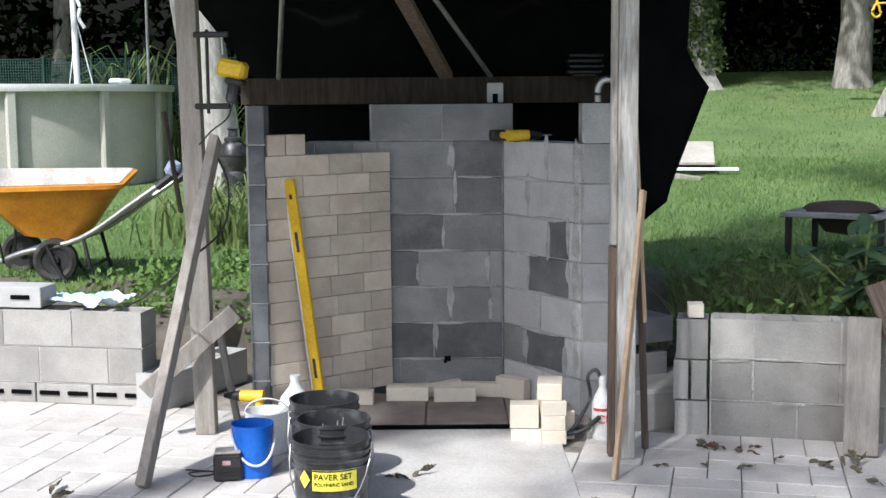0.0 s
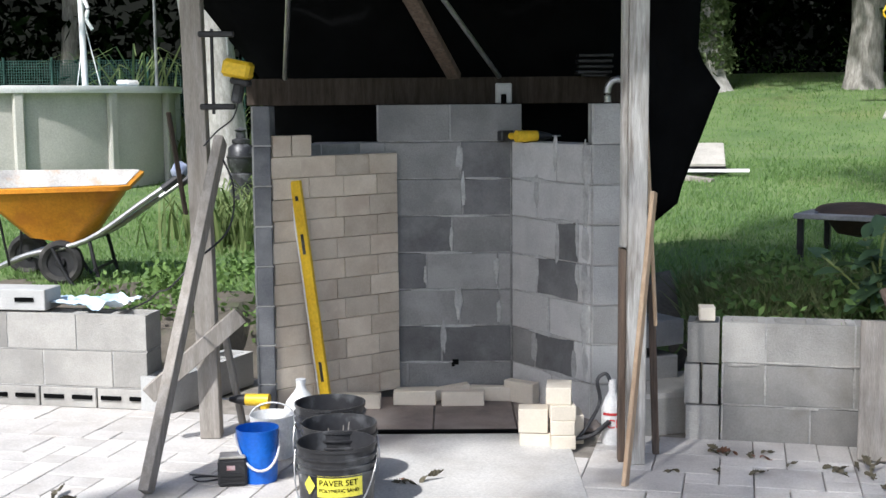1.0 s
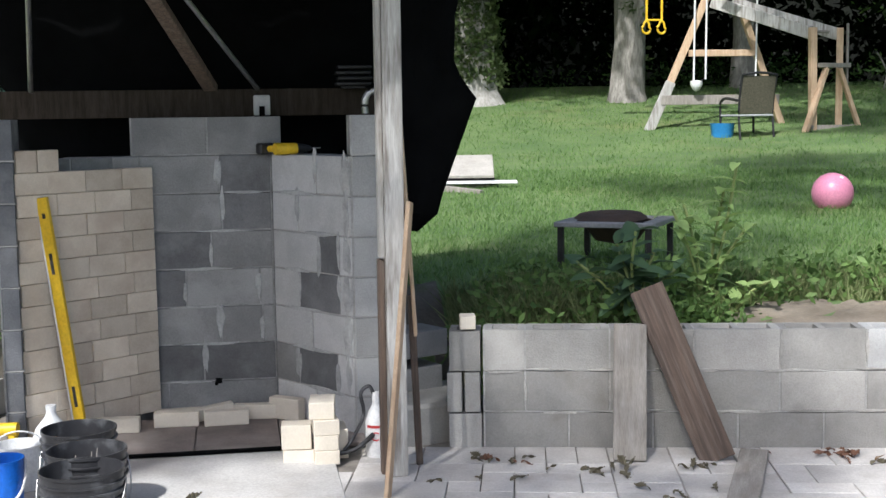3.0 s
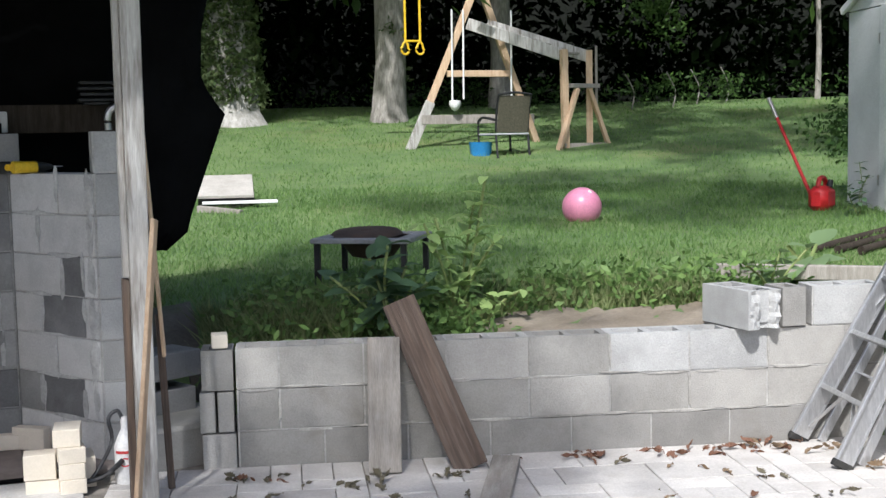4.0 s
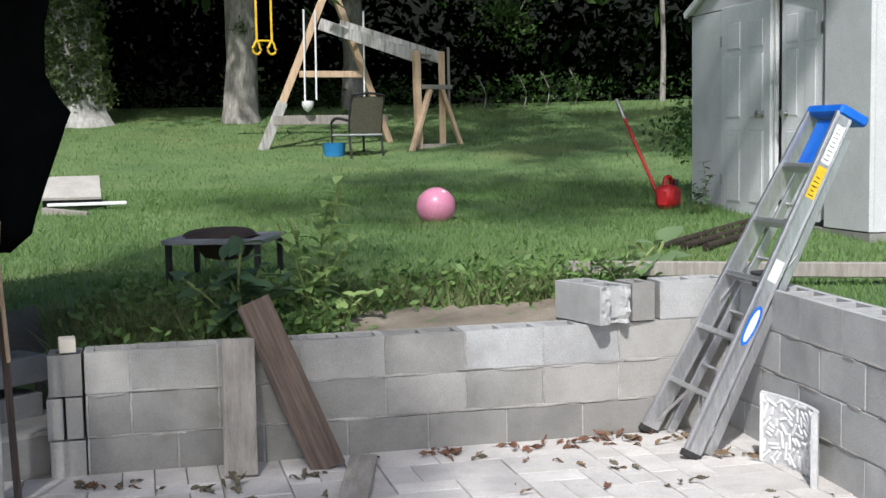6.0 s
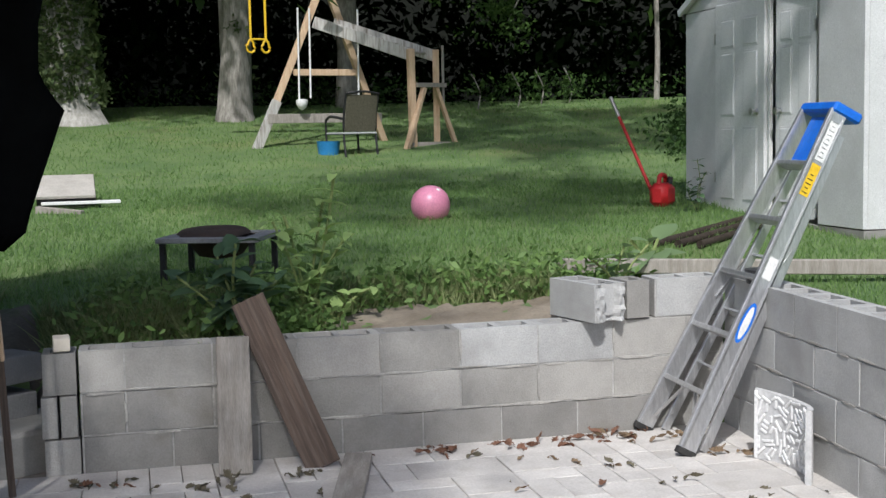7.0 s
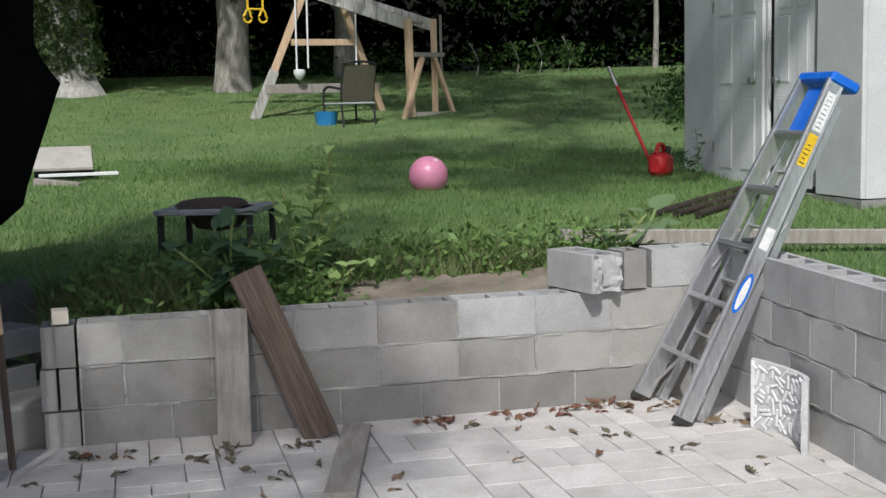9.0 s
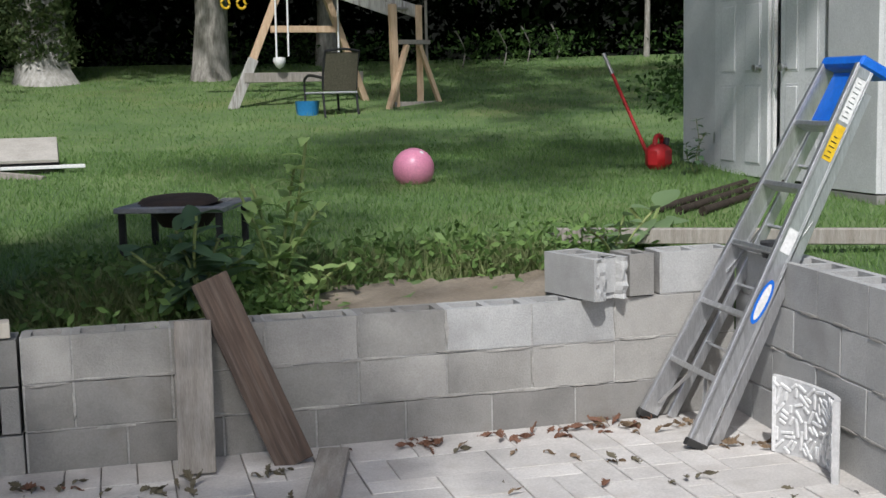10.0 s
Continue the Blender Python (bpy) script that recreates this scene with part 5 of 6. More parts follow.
for a, b in (((6.62, 16.74, 3.10), (7.80, 16.10, 2.62)), ((6.98, 16.90, 3.10), (8.24, 16.25, 2.62))):
    stick("ladder_rail", a, b, 0.05, 0.16, M_WHITEWOOD, "peeling white side rail")
for k in range(7):
    t = 0.08 + 0.14 * k
    a = Vector((6.62, 16.74, 3.10)).lerp(Vector((7.80, 16.10, 2.62)), t)
    b = Vector((6.98, 16.90, 3.10)).lerp(Vector((8.24, 16.25, 2.62)), t)
    part("rung", rod(bmesh.new(), a, b, 0.02, 0.02, 8), M_GREYWOOD, swing)
stick("post", (7.78, 16.02, 1.22), (7.78, 16.06, 2.70), 0.09, 0.09, M_NEWWOOD)
stick("post", (8.22, 16.16, 1.22), (8.24, 16.20, 2.70), 0.09, 0.09, M_NEWWOOD)
stick("slim_post", (8.32, 16.14, 1.9), (8.32, 16.14, 2.76), 0.03, 0.03, M_GREYWOOD)
stick("brace", (7.56, 15.90, 1.15), (7.96, 16.02, 2.16), 0.09, 0.05, M_NEWWOOD)
stick("brace", (8.52, 16.05, 1.20), (8.18, 16.08, 2.16), 0.09, 0.05, M_NEWWOOD)
stick("crossbar", (7.84, 16.0, 2.20), (8.34, 16.10, 2.20), 0.05, 0.06, M_GREYWOOD)
stick("low_crossbar", (7.74, 16.0, 1.36), (8.44, 16.08, 1.36), 0.05, 0.09, M_GREYWOOD)
for x, zb in ((6.40, 2.0), (6.57, 2.05), (7.30, 2.0)):
    part("rope", rod(bmesh.new(), (x, 16.8, zb), (x + 0.02, 16.82, 3.3), 0.013, 0.013, 6), M_WHITE, swing, "pale hanging rope")
part("disc_seat", lathe(bmesh.new(), [(0.0, -0.10), (0.05, -0.07), (0.085, 0.0), (0.08, 0.05), (0.0, 0.06)], 16, Matrix.Translation((6.43, 16.78, 1.98))), M_WHITE, swing, "small white swing disc", smooth=True)
rings = thing("trapeze_rings", "yellow trapeze rings on yellow straps", "trapeze", pose(5.93, 17.10, 2.78))
for dx in (-0.11, 0.11):
    pts = [(dx + 0.065 * math.sin(a) * (1.0 if math.cos(a) < 0 else 0.65), 0, 0.085 * math.cos(a)) for a in [2 * math.pi * k / 20 for k in range(21)]]
    part("ring", tube(bmesh.new(), pts, 0.016, 8), M_YELLOW, rings, smooth=True)
    part("strap", boxed((dx, 0, 0.50), (0.03, 0.008, 0.84)), M_YELLOW, rings)
part("bar", rod(bmesh.new(), (-0.12, 0, 0.10), (0.12, 0, 0.10), 0.014, 0.014, 8), M_YELLOW, rings)

# ---- patio chair, tub, ball ----
chair = thing("patio_chair", "dark metal patio chair with a woven back", "chair", pose(6.82, 15.95, 1.15, 0, 0, 187) @ Matrix.Scale(0.95, 4))
for x in (-0.26, 0.26):
    part("front_leg", tube(bmesh.new(), smooth_path([(x, -0.26, 0), (x, -0.27, 0.3), (x, -0.28, 0.58), (x, -0.22, 0.64)], 4), 0.017, 8), M_DARK, chair, smooth=True)
    part("rear_leg", tube(bmesh.new(), smooth_path([(x, 0.30, 0), (x, 0.24, 0.4), (x, 0.26, 0.7), (x, 0.34, 0.98)], 4), 0.017, 8), M_DARK, chair, smooth=True)
    part("armrest", tube(bmesh.new(), smooth_path([(x, -0.24, 0.62), (x * 1.05, -0.1, 0.66), (x, 0.24, 0.62)], 5), 0.02, 8), M_DARK, chair, smooth=True)
part("seat", boxed((0, 0, 0.42), (0.54, 0.52, 0.03), None, 0.01), mat("sling_fabric", (0.30, 0.31, 0.32), (0.42, 0.43, 0.44), 60, 0.85), chair, "pale sling seat")
part("backrest", boxed((0, 0, 0), (0.50, 0.015, 0.52), pose(0, 0.285, 0.70, -10, 0, 0), 0.004), mat("mesh_fabric", (0.07, 0.065, 0.045), (0.11, 0.10, 0.07), 60, 0.9), chair, "brown mesh back")
part("top_rail", tube(bmesh.new(), smooth_path([(-0.26, 0.34, 0.97), (0, 0.35, 1.0), (0.26, 0.34, 0.97)], 5), 0.017, 8), M_DARK, chair, smooth=True)
tub = thing("plastic_tub", "bright blue plastic tub under the chair", "tub", pose(6.52, 16.05, 1.20))
part("body", lathe(bmesh.new(), [(0, 0), (0.13, 0), (0.16, 0.24), (0.165, 0.25), (0.15, 0.25), (0.12, 0.02), (0, 0.02)], 24), mat("light_blue_plastic", (0.03, 0.25, 0.62), (0.05, 0.32, 0.70), 8, 0.4), tub, smooth=True)
bm = bmesh.new()
bmesh.ops.create_uvsphere(bm, u_segments=40, v_segments=24, radius=0.172)
ball = part("ball", bm, M_PINK, smooth=True)
ball.matrix_basis = pose(5.05, 9.95, lawn_z(5.05, 9.95) + 0.115)
tagged(ball, "large glossy pink play ball on the grass", "ball")
part("valve_patch", lathe(bmesh.new(), [(0, 0.1725), (0.018, 0.1717)], 12, pose(0, 0, 0, 35, 12, 0)), M_WHITE, ball, "small white valve patch")

# ---- fire pit ----
pit = thing("fire_pit", "square dark metal fire pit table on the lawn", "fire pit", pose(2.57, 7.98, 0.60, 0, 0, -33) @ Matrix.Scale(0.92, 4))
PZ = 0.34
for sx, sy, w, d in ((0, -0.30, 0.70, 0.10), (0, 0.30, 0.70, 0.10), (-0.30, 0, 0.10, 0.50), (0.30, 0, 0.10, 0.50)):
    part("top_slab", boxed((sx, sy, PZ), (w, d, 0.035), None, 0.005), mat("slate_top", (0.24, 0.245, 0.26), (0.36, 0.365, 0.38), 7, 0.5), pit, "grey slate top border")
for sx in (-0.31, 0.31):
    for sy in (-0.31, 0.31):
        part("leg", boxed((sx, sy, PZ / 2 - 0.06), (0.04, 0.04, PZ + 0.1), None, 0.004), M_DARK, pit)
part("bowl", lathe(bmesh.new(), [(0.0, PZ - 0.16), (0.15, PZ - 0.13), (0.25, PZ + 0.0), (0.26, PZ + 0.01), (0.25, PZ + 0.012), (0.14, PZ - 0.10), (0.0, PZ - 0.13)], 32), M_RUST, pit, "rusty fire bowl", smooth=True)
part("lid", lathe(bmesh.new(), [(0.0, 0.032), (0.14, 0.036), (0.23, 0.026), (0.262, 0.0), (0.25, 0.0), (0.21, 0.02), (0.0, 0.04)], 32, pose(-0.06, 0.05, PZ + 0.02, 4, 0, 0)), M_RUST, pit, "dark spark screen lid", smooth=True)

# ---- lumber pile on the lawn ----
for lab, c, sz, mt in (("pale board tilted on the lumber pile", (2.40, 12.5, 1.10), (0.56, 0.62, 0.03), M_GRAYSHEET), ("dark board under the lumber pile", (2.42, 12.52, 1.04), (0.54, 0.58, 0.06), M_DARK), ("white board under the lumber pile", (2.50, 12.22, 0.955), (0.72, 0.12, 0.03), M_WHITE)):
    ob = part("board", boxed((0, 0, 0), sz, None, 0.004), mt)
    ob.matrix_basis = pose(*c, 17 if sz[1] > 0.2 else 0, 0, -10)
    tagged(ob, lab, "board", "lumber pile")
for lab, a, b in (("grey stick lying by the lumber pile", (2.07, 12.05, 0.90), (2.42, 11.75, 0.86)), ("short support under the lumber pile", (2.15, 12.35, 0.87), (2.60, 12.30, 0.91))):
    tagged(part("board", bar(bmesh.new(), a, b, 0.07, 0.09, (0, 0, 1), 0.004), M_GREYWOOD), lab, "board", "lumber pile")

# ---- fuel can and pole ----
can = thing("fuel_can", "red plastic fuel can on the grass", "fuel can", pose(7.07, 9.33, 0.83, 0, 0, 30))
part("body", boxed((0, 0, 0.12), (0.25, 0.18, 0.22), None, 0.05), M_RED, can, smooth=True)
part("handle", tube(bmesh.new(), smooth_path([(-0.08, 0, 0.22), (-0.05, 0, 0.29), (0.05, 0, 0.29), (0.08, 0, 0.22)], 5), 0.022, 8), M_RED, can, smooth=True)
part("cap", rod(bmesh.new(), (0.06, -0.04, 0.22), (0.07, -0.05, 0.28), 0.028, 0.024, 12), M_BLACK, can)
pole = thing("garden_tool", "red-handled garden tool leaning behind the fuel can", "garden tool")
part("handle", rod(bmesh.new(), (7.08, 9.42, 0.86), (6.95, 9.83, 1.66), 0.016, 0.015, 10), M_RED, pole)
part("tip", rod(bmesh.new(), (6.95, 9.83, 1.66), (6.92, 9.92, 1.84), 0.018, 0.018, 10), M_STEEL, pole, "grey metal end")

# ---- timbers on the lawn ----
tagged(part("landscape_timber", bar(bmesh.new(), (4.36, 6.79, 0.71), (6.6, 4.98, 0.71), 0.05, 0.09, (0, 0, 1), 0.006), M_GREYWOOD), "weathered timber rail edging the lawn", "timber", "timbers")
for k in range(3):
    tagged(part("log", rod(bmesh.new(), (5.60 + 0.1 * k, 7.42 - 0.12 * k, 0.73), (7.0 + 0.1 * k, 8.15 - 0.12 * k, 0.80), 0.03, 0.028, 10), M_DARKWOOD, smooth=True), "dark weathered log lying before the shed", "log", "timbers")
saw = thing("black_tub", "small black tub on the side wall", "tub", pose(4.40, 4.93, 0.785))
part("body", lathe(bmesh.new(), [(0, 0), (0.07, 0), (0.08, 0.07), (0.0, 0.075)], 20), M_BLACK, saw, smooth=True)

# ---- trees ----
def trunk(bm, pts, radii, n=14, rough=0.06):
    pts = [Vector(p) for p in pts]
    rings_ = []
    for i, (p, r) in enumerate(zip(pts, radii)):
        d = pts[min(i + 1, len(pts) - 1)] - pts[max(i - 1, 0)]
        m = frame_to(p, p + d)
        rings_.append([bm.verts.new(m @ Vector((q * math.cos(2 * math.pi * k / n), q * math.sin(2 * math.pi * k / n), 0))) for k in range(n) for q in (r * (1 + rough * 2 * noise.noise(Vector((k * 0.9, i * 0.35, r * 9)))),)])
    for a, b in zip(rings_, rings_[1:]):
        for k in range(n):
            bm.faces.new((a[k], a[(k + 1) % n], b[(k + 1) % n], b[k]))
    bm.faces.new(rings_[-1])
    return bm


def leaf_cloud(rng, centers, per, spread, size, squash=0.7):
    """Many small leaves round centres, as vertices and faces."""
    vs, fs = [], []
    for c in centers:
        for _ in range(per):
            p = np.array(c) + rng.normal(0, 1, 3) * np.array((spread, spread, spread * squash))
            a = rng.normal(0, 1, 3)
            a /= np.linalg.norm(a)
            b = np.cross(a, rng.normal(0, 1, 3))
            b /= np.linalg.norm(b) + 1e-9
            s = size * rng.uniform(0.6, 1.3)
            k = len(vs)
            vs += [tuple(p - a * s), tuple(p + b * s * 0.45), tuple(p + a * s), tuple(p - b * s * 0.45)]
            fs.append((k, k + 1, k + 2, k + 3))
    return vs, fs


M_LEAF = leaf_mat("foliage", (0.035, 0.075, 0.018), (0.075, 0.14, 0.03))
# near-black leaf colour holds the deep shade of the woods
M_LEAF_SHADE = leaf_mat("shade_toned_foliage", (0.001, 0.002, 0.0008), (0.0045, 0.009, 0.003), rough=0.95, through=0.05, spec=0.0)
M_IVY = leaf_mat("ivy", (0.05, 0.085, 0.03), (0.13, 0.17, 0.07))
rng = np.random.default_rng(5)


def tree(label, base, top, r0, r1, material, crown=None, ivy=0, flare=1.5):
    t = thing("tree", label, "tree", None, "yard trees")
    base, top = Vector(base), Vector(top)
    ts = [0, 0.03, 0.08, 0.18, 0.35, 0.55, 0.75, 1.0]
    pts = [base.lerp(top, k) + Vector((0.09 * math.sin(k * 7), 0.05 * math.cos(k * 5), 0)) * k for k in ts]
    rad = [(r0 + (r1 - r0) * k) * (1 + (flare - 1) * max(0, 1 - k / 0.12) ** 2) for k in ts]
    part("trunk", trunk(bmesh.new(), pts, rad), material, t, smooth=True)
    if crown:
        cs = []
        for k in range(crown[0]):
            a = k * 2.4
            tip = top + Vector((math.cos(a) * crown[1] * rng.uniform(0.3, 1), math.sin(a) * crown[1] * rng.uniform(0.3, 1), rng.uniform(0.3, 2.2)))
            st = base.lerp(top, rng.uniform(0.75, 0.98))
            part("limb", trunk(bmesh.new(), [st, st.lerp(tip, 0.5) + Vector((0, 0, 0.3)), tip], [r1 * 0.6, r1 * 0.35, 0.03], 8), material, t, smooth=True)
            cs += [tuple(tip + Vector(rng.normal(0, 0.8, 3))) for _ in range(crown[3])]
        v, f = leaf_cloud(rng, cs, crown[2], 0.75, 0.19)
        from_lists("crown", v, f, M_LEAF, t)
    if ivy:
        cs = []
        for _ in range(ivy):
            k = rng.uniform(0.12, 0.7) ** 1.0
            a = rng.uniform(0, 2 * math.pi)
            r = (r0 + (r1 - r0) * k) * rng.uniform(1.0, 1.2)
            p = base.lerp(top, k)
            cs.append((p.x + r * math.cos(a), p.y + r * math.sin(a), p.z))
        v, f = leaf_cloud(rng, cs, 9, 0.07, 0.06, 1.0)
        from_lists("ivy", v, f, M_IVY, t)["label"] = "green ivy leaves climbing the trunk"
    return t


tree("pale barked tree trunk behind the shelter", (-2.9, 16.3, 0.4), (-3.6, 16.8, 6.0), 0.33, 0.26, M_PALEBARK, (7, 2.6, 55, 7))
# crowns hang unseen above, set low and wide to shade the wood edge
tree("pale tree trunk covered with ivy", (4.16, 21.15, 1.6), (3.95, 21.7, 6.2), 0.42, 0.32, M_PALEBARK, (11, 4.6, 75, 9), ivy=900)
tree("grey barked tree at the edge of the lawn", (6.63, 20.55, 1.6), (6.85, 20.8, 6.2), 0.28, 0.24, M_BARK, (11, 4.6, 75, 9), ivy=20)
tree("dark tree trunk behind the swing set", (9.15, 21.7, 1.7), (9.25, 21.9, 6.4), 0.22, 0.18, M_BARK, (11, 4.6, 75, 9))
tree("slim pale sapling at the edge of the woods", (14.12, 19.0, 1.7), (14.3, 19.2, 5.4), 0.055, 0.035, M_BARK, (3, 0.8, 40, 3))
for x, y, h in ((-7.5, 24.5, 9), (-4.6, 25.5, 10), (-1.5, 26, 10), (4.6, 27, 10), (16.5, 16.5, 9), (-10.5, 23, 9)):
    tree("tall dark tree in the woods behind the lawn", (x, y, lawn_z(x, y) - 0.1), (x + 0.4, y + 0.3, h * 0.7), 0.22, 0.14, M_BARK, (9, 3.6, 60, 8))

# unseen trees added round the patio; their crowns shade it and the lawn
def added_shade_tree(label, base, top, centre, radius, n, per, size):
    t = tree(label, base, top, 0.22, 0.14, M_BARK)
    cs_, r = [], rng
    for _ in range(n):
        p = r.normal(0, 1, 3)
        p *= r.uniform(0.3, 1) ** 0.5 / np.linalg.norm(p)
        c = Vector(centre) + Vector((p[0] * radius, p[1] * radius, p[2] * radius * 0.45))
        cs_.append(tuple(c))
    for k in range(0, n, 9):
        st, tip = Vector(top), Vector(cs_[k])
        part("limb", trunk(bmesh.new(), [st, st.lerp(tip, 0.5) + Vector((0, 0, 0.25)), tip], [0.09, 0.05, 0.015], 8), M_BARK, t, smooth=True)
    v_, f_ = leaf_cloud(r, cs_, per, 0.28, size)
    from_lists("crown", v_, f_, M_LEAF, t)


# each crown stands up the sun's way from the ground that it shades
def over(x, y, z, h):
    return tuple(Vector((x, y, z)) + sun_dir * ((h - z) / sun_dir.z))


added_shade_tree("added unseen tree behind the patio, spreading crown for shade", (-5.4, -4.6, -0.05), (-3.2, -1.4, 6.0), over(1.9, 5.8, 0, 7.1), 1.2, 25, 60, 0.09)
added_shade_tree("added unseen tree beyond the patio, dense small crown for shade", (-7.0, -1.6, -0.05), (-4.6, 0.3, 6.0), over(0.0, 6.95, 0.3, 7.0), 0.85, 34, 60, 0.09)
added_shade_tree("added unseen tree over the patio, wide crown for shade", (-5.6, 1.2, -0.05), (-3.0, 1.6, 7.0), over(2.7, 8.0, 0.7, 8.0), 1.45, 42, 60, 0.10)
added_shade_tree("added unseen tree beside the patio, light crown for shade", (8.6, 0.8, 0.4), (5.2, 3.0, 7.8), over(6.2, 11.4, 1.0, 9.0), 2.5, 62, 60, 0.11)
added_shade_tree("added unseen tree beside the lawn, heavy crown for shade", (13.5, 5.5, 0.6), (9.5, 8.6, 8.0), over(11.0, 16.2, 1.4, 9.5), 3.4, 105, 60, 0.13)

# ---- wood edge: understorey leaves and a far backdrop, blackened for its shade ----
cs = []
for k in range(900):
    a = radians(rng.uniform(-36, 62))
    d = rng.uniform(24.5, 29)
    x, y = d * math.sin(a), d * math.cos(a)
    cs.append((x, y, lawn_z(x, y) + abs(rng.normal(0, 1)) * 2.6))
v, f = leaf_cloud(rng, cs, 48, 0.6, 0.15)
tagged(from_lists("undergrowth", v, f, M_LEAF_SHADE), "dense undergrowth at the edge of the woods, blackened for its shade", "undergrowth", kind="stuff")
cs = []
for k in range(120):
    a = radians(rng.uniform(-30, 50))
    d = rng.uniform(23.3, 24.6)
    x, y = d * math.sin(a), d * math.cos(a)
    cs.append((x, y, lawn_z(x, y) + rng.uniform(0, 0.35)))
for k in range(46):
    a, d = radians(rng.uniform(37.5, 43)), rng.uniform(16, 20)
    cs.append((d * math.sin(a), d * math.cos(a), lawn_z(d * math.sin(a), d * math.cos(a)) + rng.uniform(0, 0.25)))
v, f = leaf_cloud(rng, cs, 60, 0.2, 0.05)
tagged(from_lists("low_shrubs", v, f, leaf_mat("shade_leaf", (0.018, 0.04, 0.012), (0.055, 0.10, 0.03), 0.8, 0.2, 0.05)), "low green weeds along the lawn's edge", "weeds", kind="stuff")
hanging = thing("leafy_branch", "sunlit leafy branch hanging at the edge of the woods", "branch")
part("limb", trunk(bmesh.new(), [(13.5, 21.0, 6.2), (12.4, 20.3, 4.6), (11.6, 20.0, 3.5)], [0.05, 0.03, 0.008], 8), M_BARK, hanging, smooth=True)
cs = [(11.5 + rng.normal(0, 0.35), 20.0 + rng.normal(0, 0.2), 3.65 + rng.normal(0, 0.28)) for _ in range(26)] + [(10.6 + rng.normal(0, 0.6), 20.2, 4.15 + rng.normal(0, 0.14)) for _ in range(12)]
v, f = leaf_cloud(rng, cs, 26, 0.13, 0.055)
from_lists("leaves", v, f, M_LEAF, hanging)
for x, y in ((11.55, 19.6), (12.15, 19.8), (12.7, 19.7), (10.9, 19.9)):
    sap = thing("seedling", "small bright seedling at the edge of the lawn", "seedling", None, "seedlings")
    z = ground_z(x, y)
    part("stem", tube(bmesh.new(), smooth_path([(x, y, z), (x + 0.05, y, z + 0.3), (x - 0.12, y, z + 0.62)], 4), 0.012, 6), M_BARK, sap, smooth=True)
    v, f = leaf_cloud(rng, [(x + rng.normal(0, 0.12), y + rng.normal(0, 0.1), z + rng.uniform(0.1, 0.62)) for _ in range(9)], 9, 0.06, 0.05)
    from_lists("leaves", v, f, M_LEAF, sap)
# black sheet stands in for the shade farther back among the trees
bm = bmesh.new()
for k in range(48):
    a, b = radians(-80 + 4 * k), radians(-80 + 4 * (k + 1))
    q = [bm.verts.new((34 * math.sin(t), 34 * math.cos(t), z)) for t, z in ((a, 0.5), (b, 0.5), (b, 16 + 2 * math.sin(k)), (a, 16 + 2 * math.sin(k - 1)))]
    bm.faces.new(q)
tagged(part("backdrop", bm, mat("far_woods_shade", (0.002, 0.0035, 0.0015), (0.005, 0.008, 0.0035), 2, 0.95, 0.4, 14, vary=0)), "black shade of the woods far behind the lawn", "woods", kind="structure")

# ---- grass ----
def blades(n, dens, hmin, hmax, width):
    vs, fs = [], []
    while len(fs) < n:
        a = radians(rng.uniform(-23, 50))
        d = math.sqrt(rng.uniform(6.2 ** 2, 23.8 ** 2)) if rng.random() < 0.45 else rng.uniform(6.2, 14)
        x, y = d * math.sin(a), d * math.cos(a)
        if behind(x, y) < 0.45 or not dens(x, y):
            continue
        z = ground_z(x, y)
        h = rng.uniform(hmin, hmax) * (1 + 0.5 * noise.noise(Vector((x * 1.3, y * 1.3, 4))))
        w = width * (1 + d / 14)
        t = rng.uniform(0, 2 * math.pi)
        lx, ly = rng.normal(0, 0.5, 2) * h
        c, s = math.cos(t) * w, math.sin(t) * w
        k = len(vs)
        vs += [(x - c, y - s, z - 0.01), (x + c, y + s, z - 0.01), (x + lx, y + ly, z + h)]
        fs.append((k, k + 1, k + 2))
    return vs, fs


def dirt(x, y):
    """The bare strip behind the garden wall and the one behind the left wall."""
    b = behind(x, y)
    return (x > 2.6 and b < 0.95 + 0.25 * noise.noise(Vector((x * 2, y * 2, 0))) and x < 4.6) or (0.6 < x < 1.35 and y < 7.7) or (-3.4 < x < -0.7 and b < 1.9 + 0.6 * noise.noise(Vector((x * 1.6, y * 1.6, 5))))


M_GRASS = leaf_mat("grass", (0.115, 0.215, 0.06), (0.225, 0.345, 0.12), 0.6, 0.45)
v, f = blades(170000, lambda x, y: not dirt(x, y), 0.02, 0.055, 0.0032)
tagged(from_lists("grass", v, f, M_GRASS), "mown green grass of the lawn", "grass", kind="stuff")
v, f = blades(9000, lambda x, y: 0.9 < x < 4.2 and behind(x, y) < 1.5 and not dirt(x, y) and y < 8.2, 0.07, 0.18, 0.005)
tagged(from_lists("long_grass", v, f, leaf_mat("dull_grass", (0.14, 0.18, 0.07), (0.27, 0.31, 0.14), 0.6, 0.3)), "long untidy grass on the bank", "grass", kind="stuff")

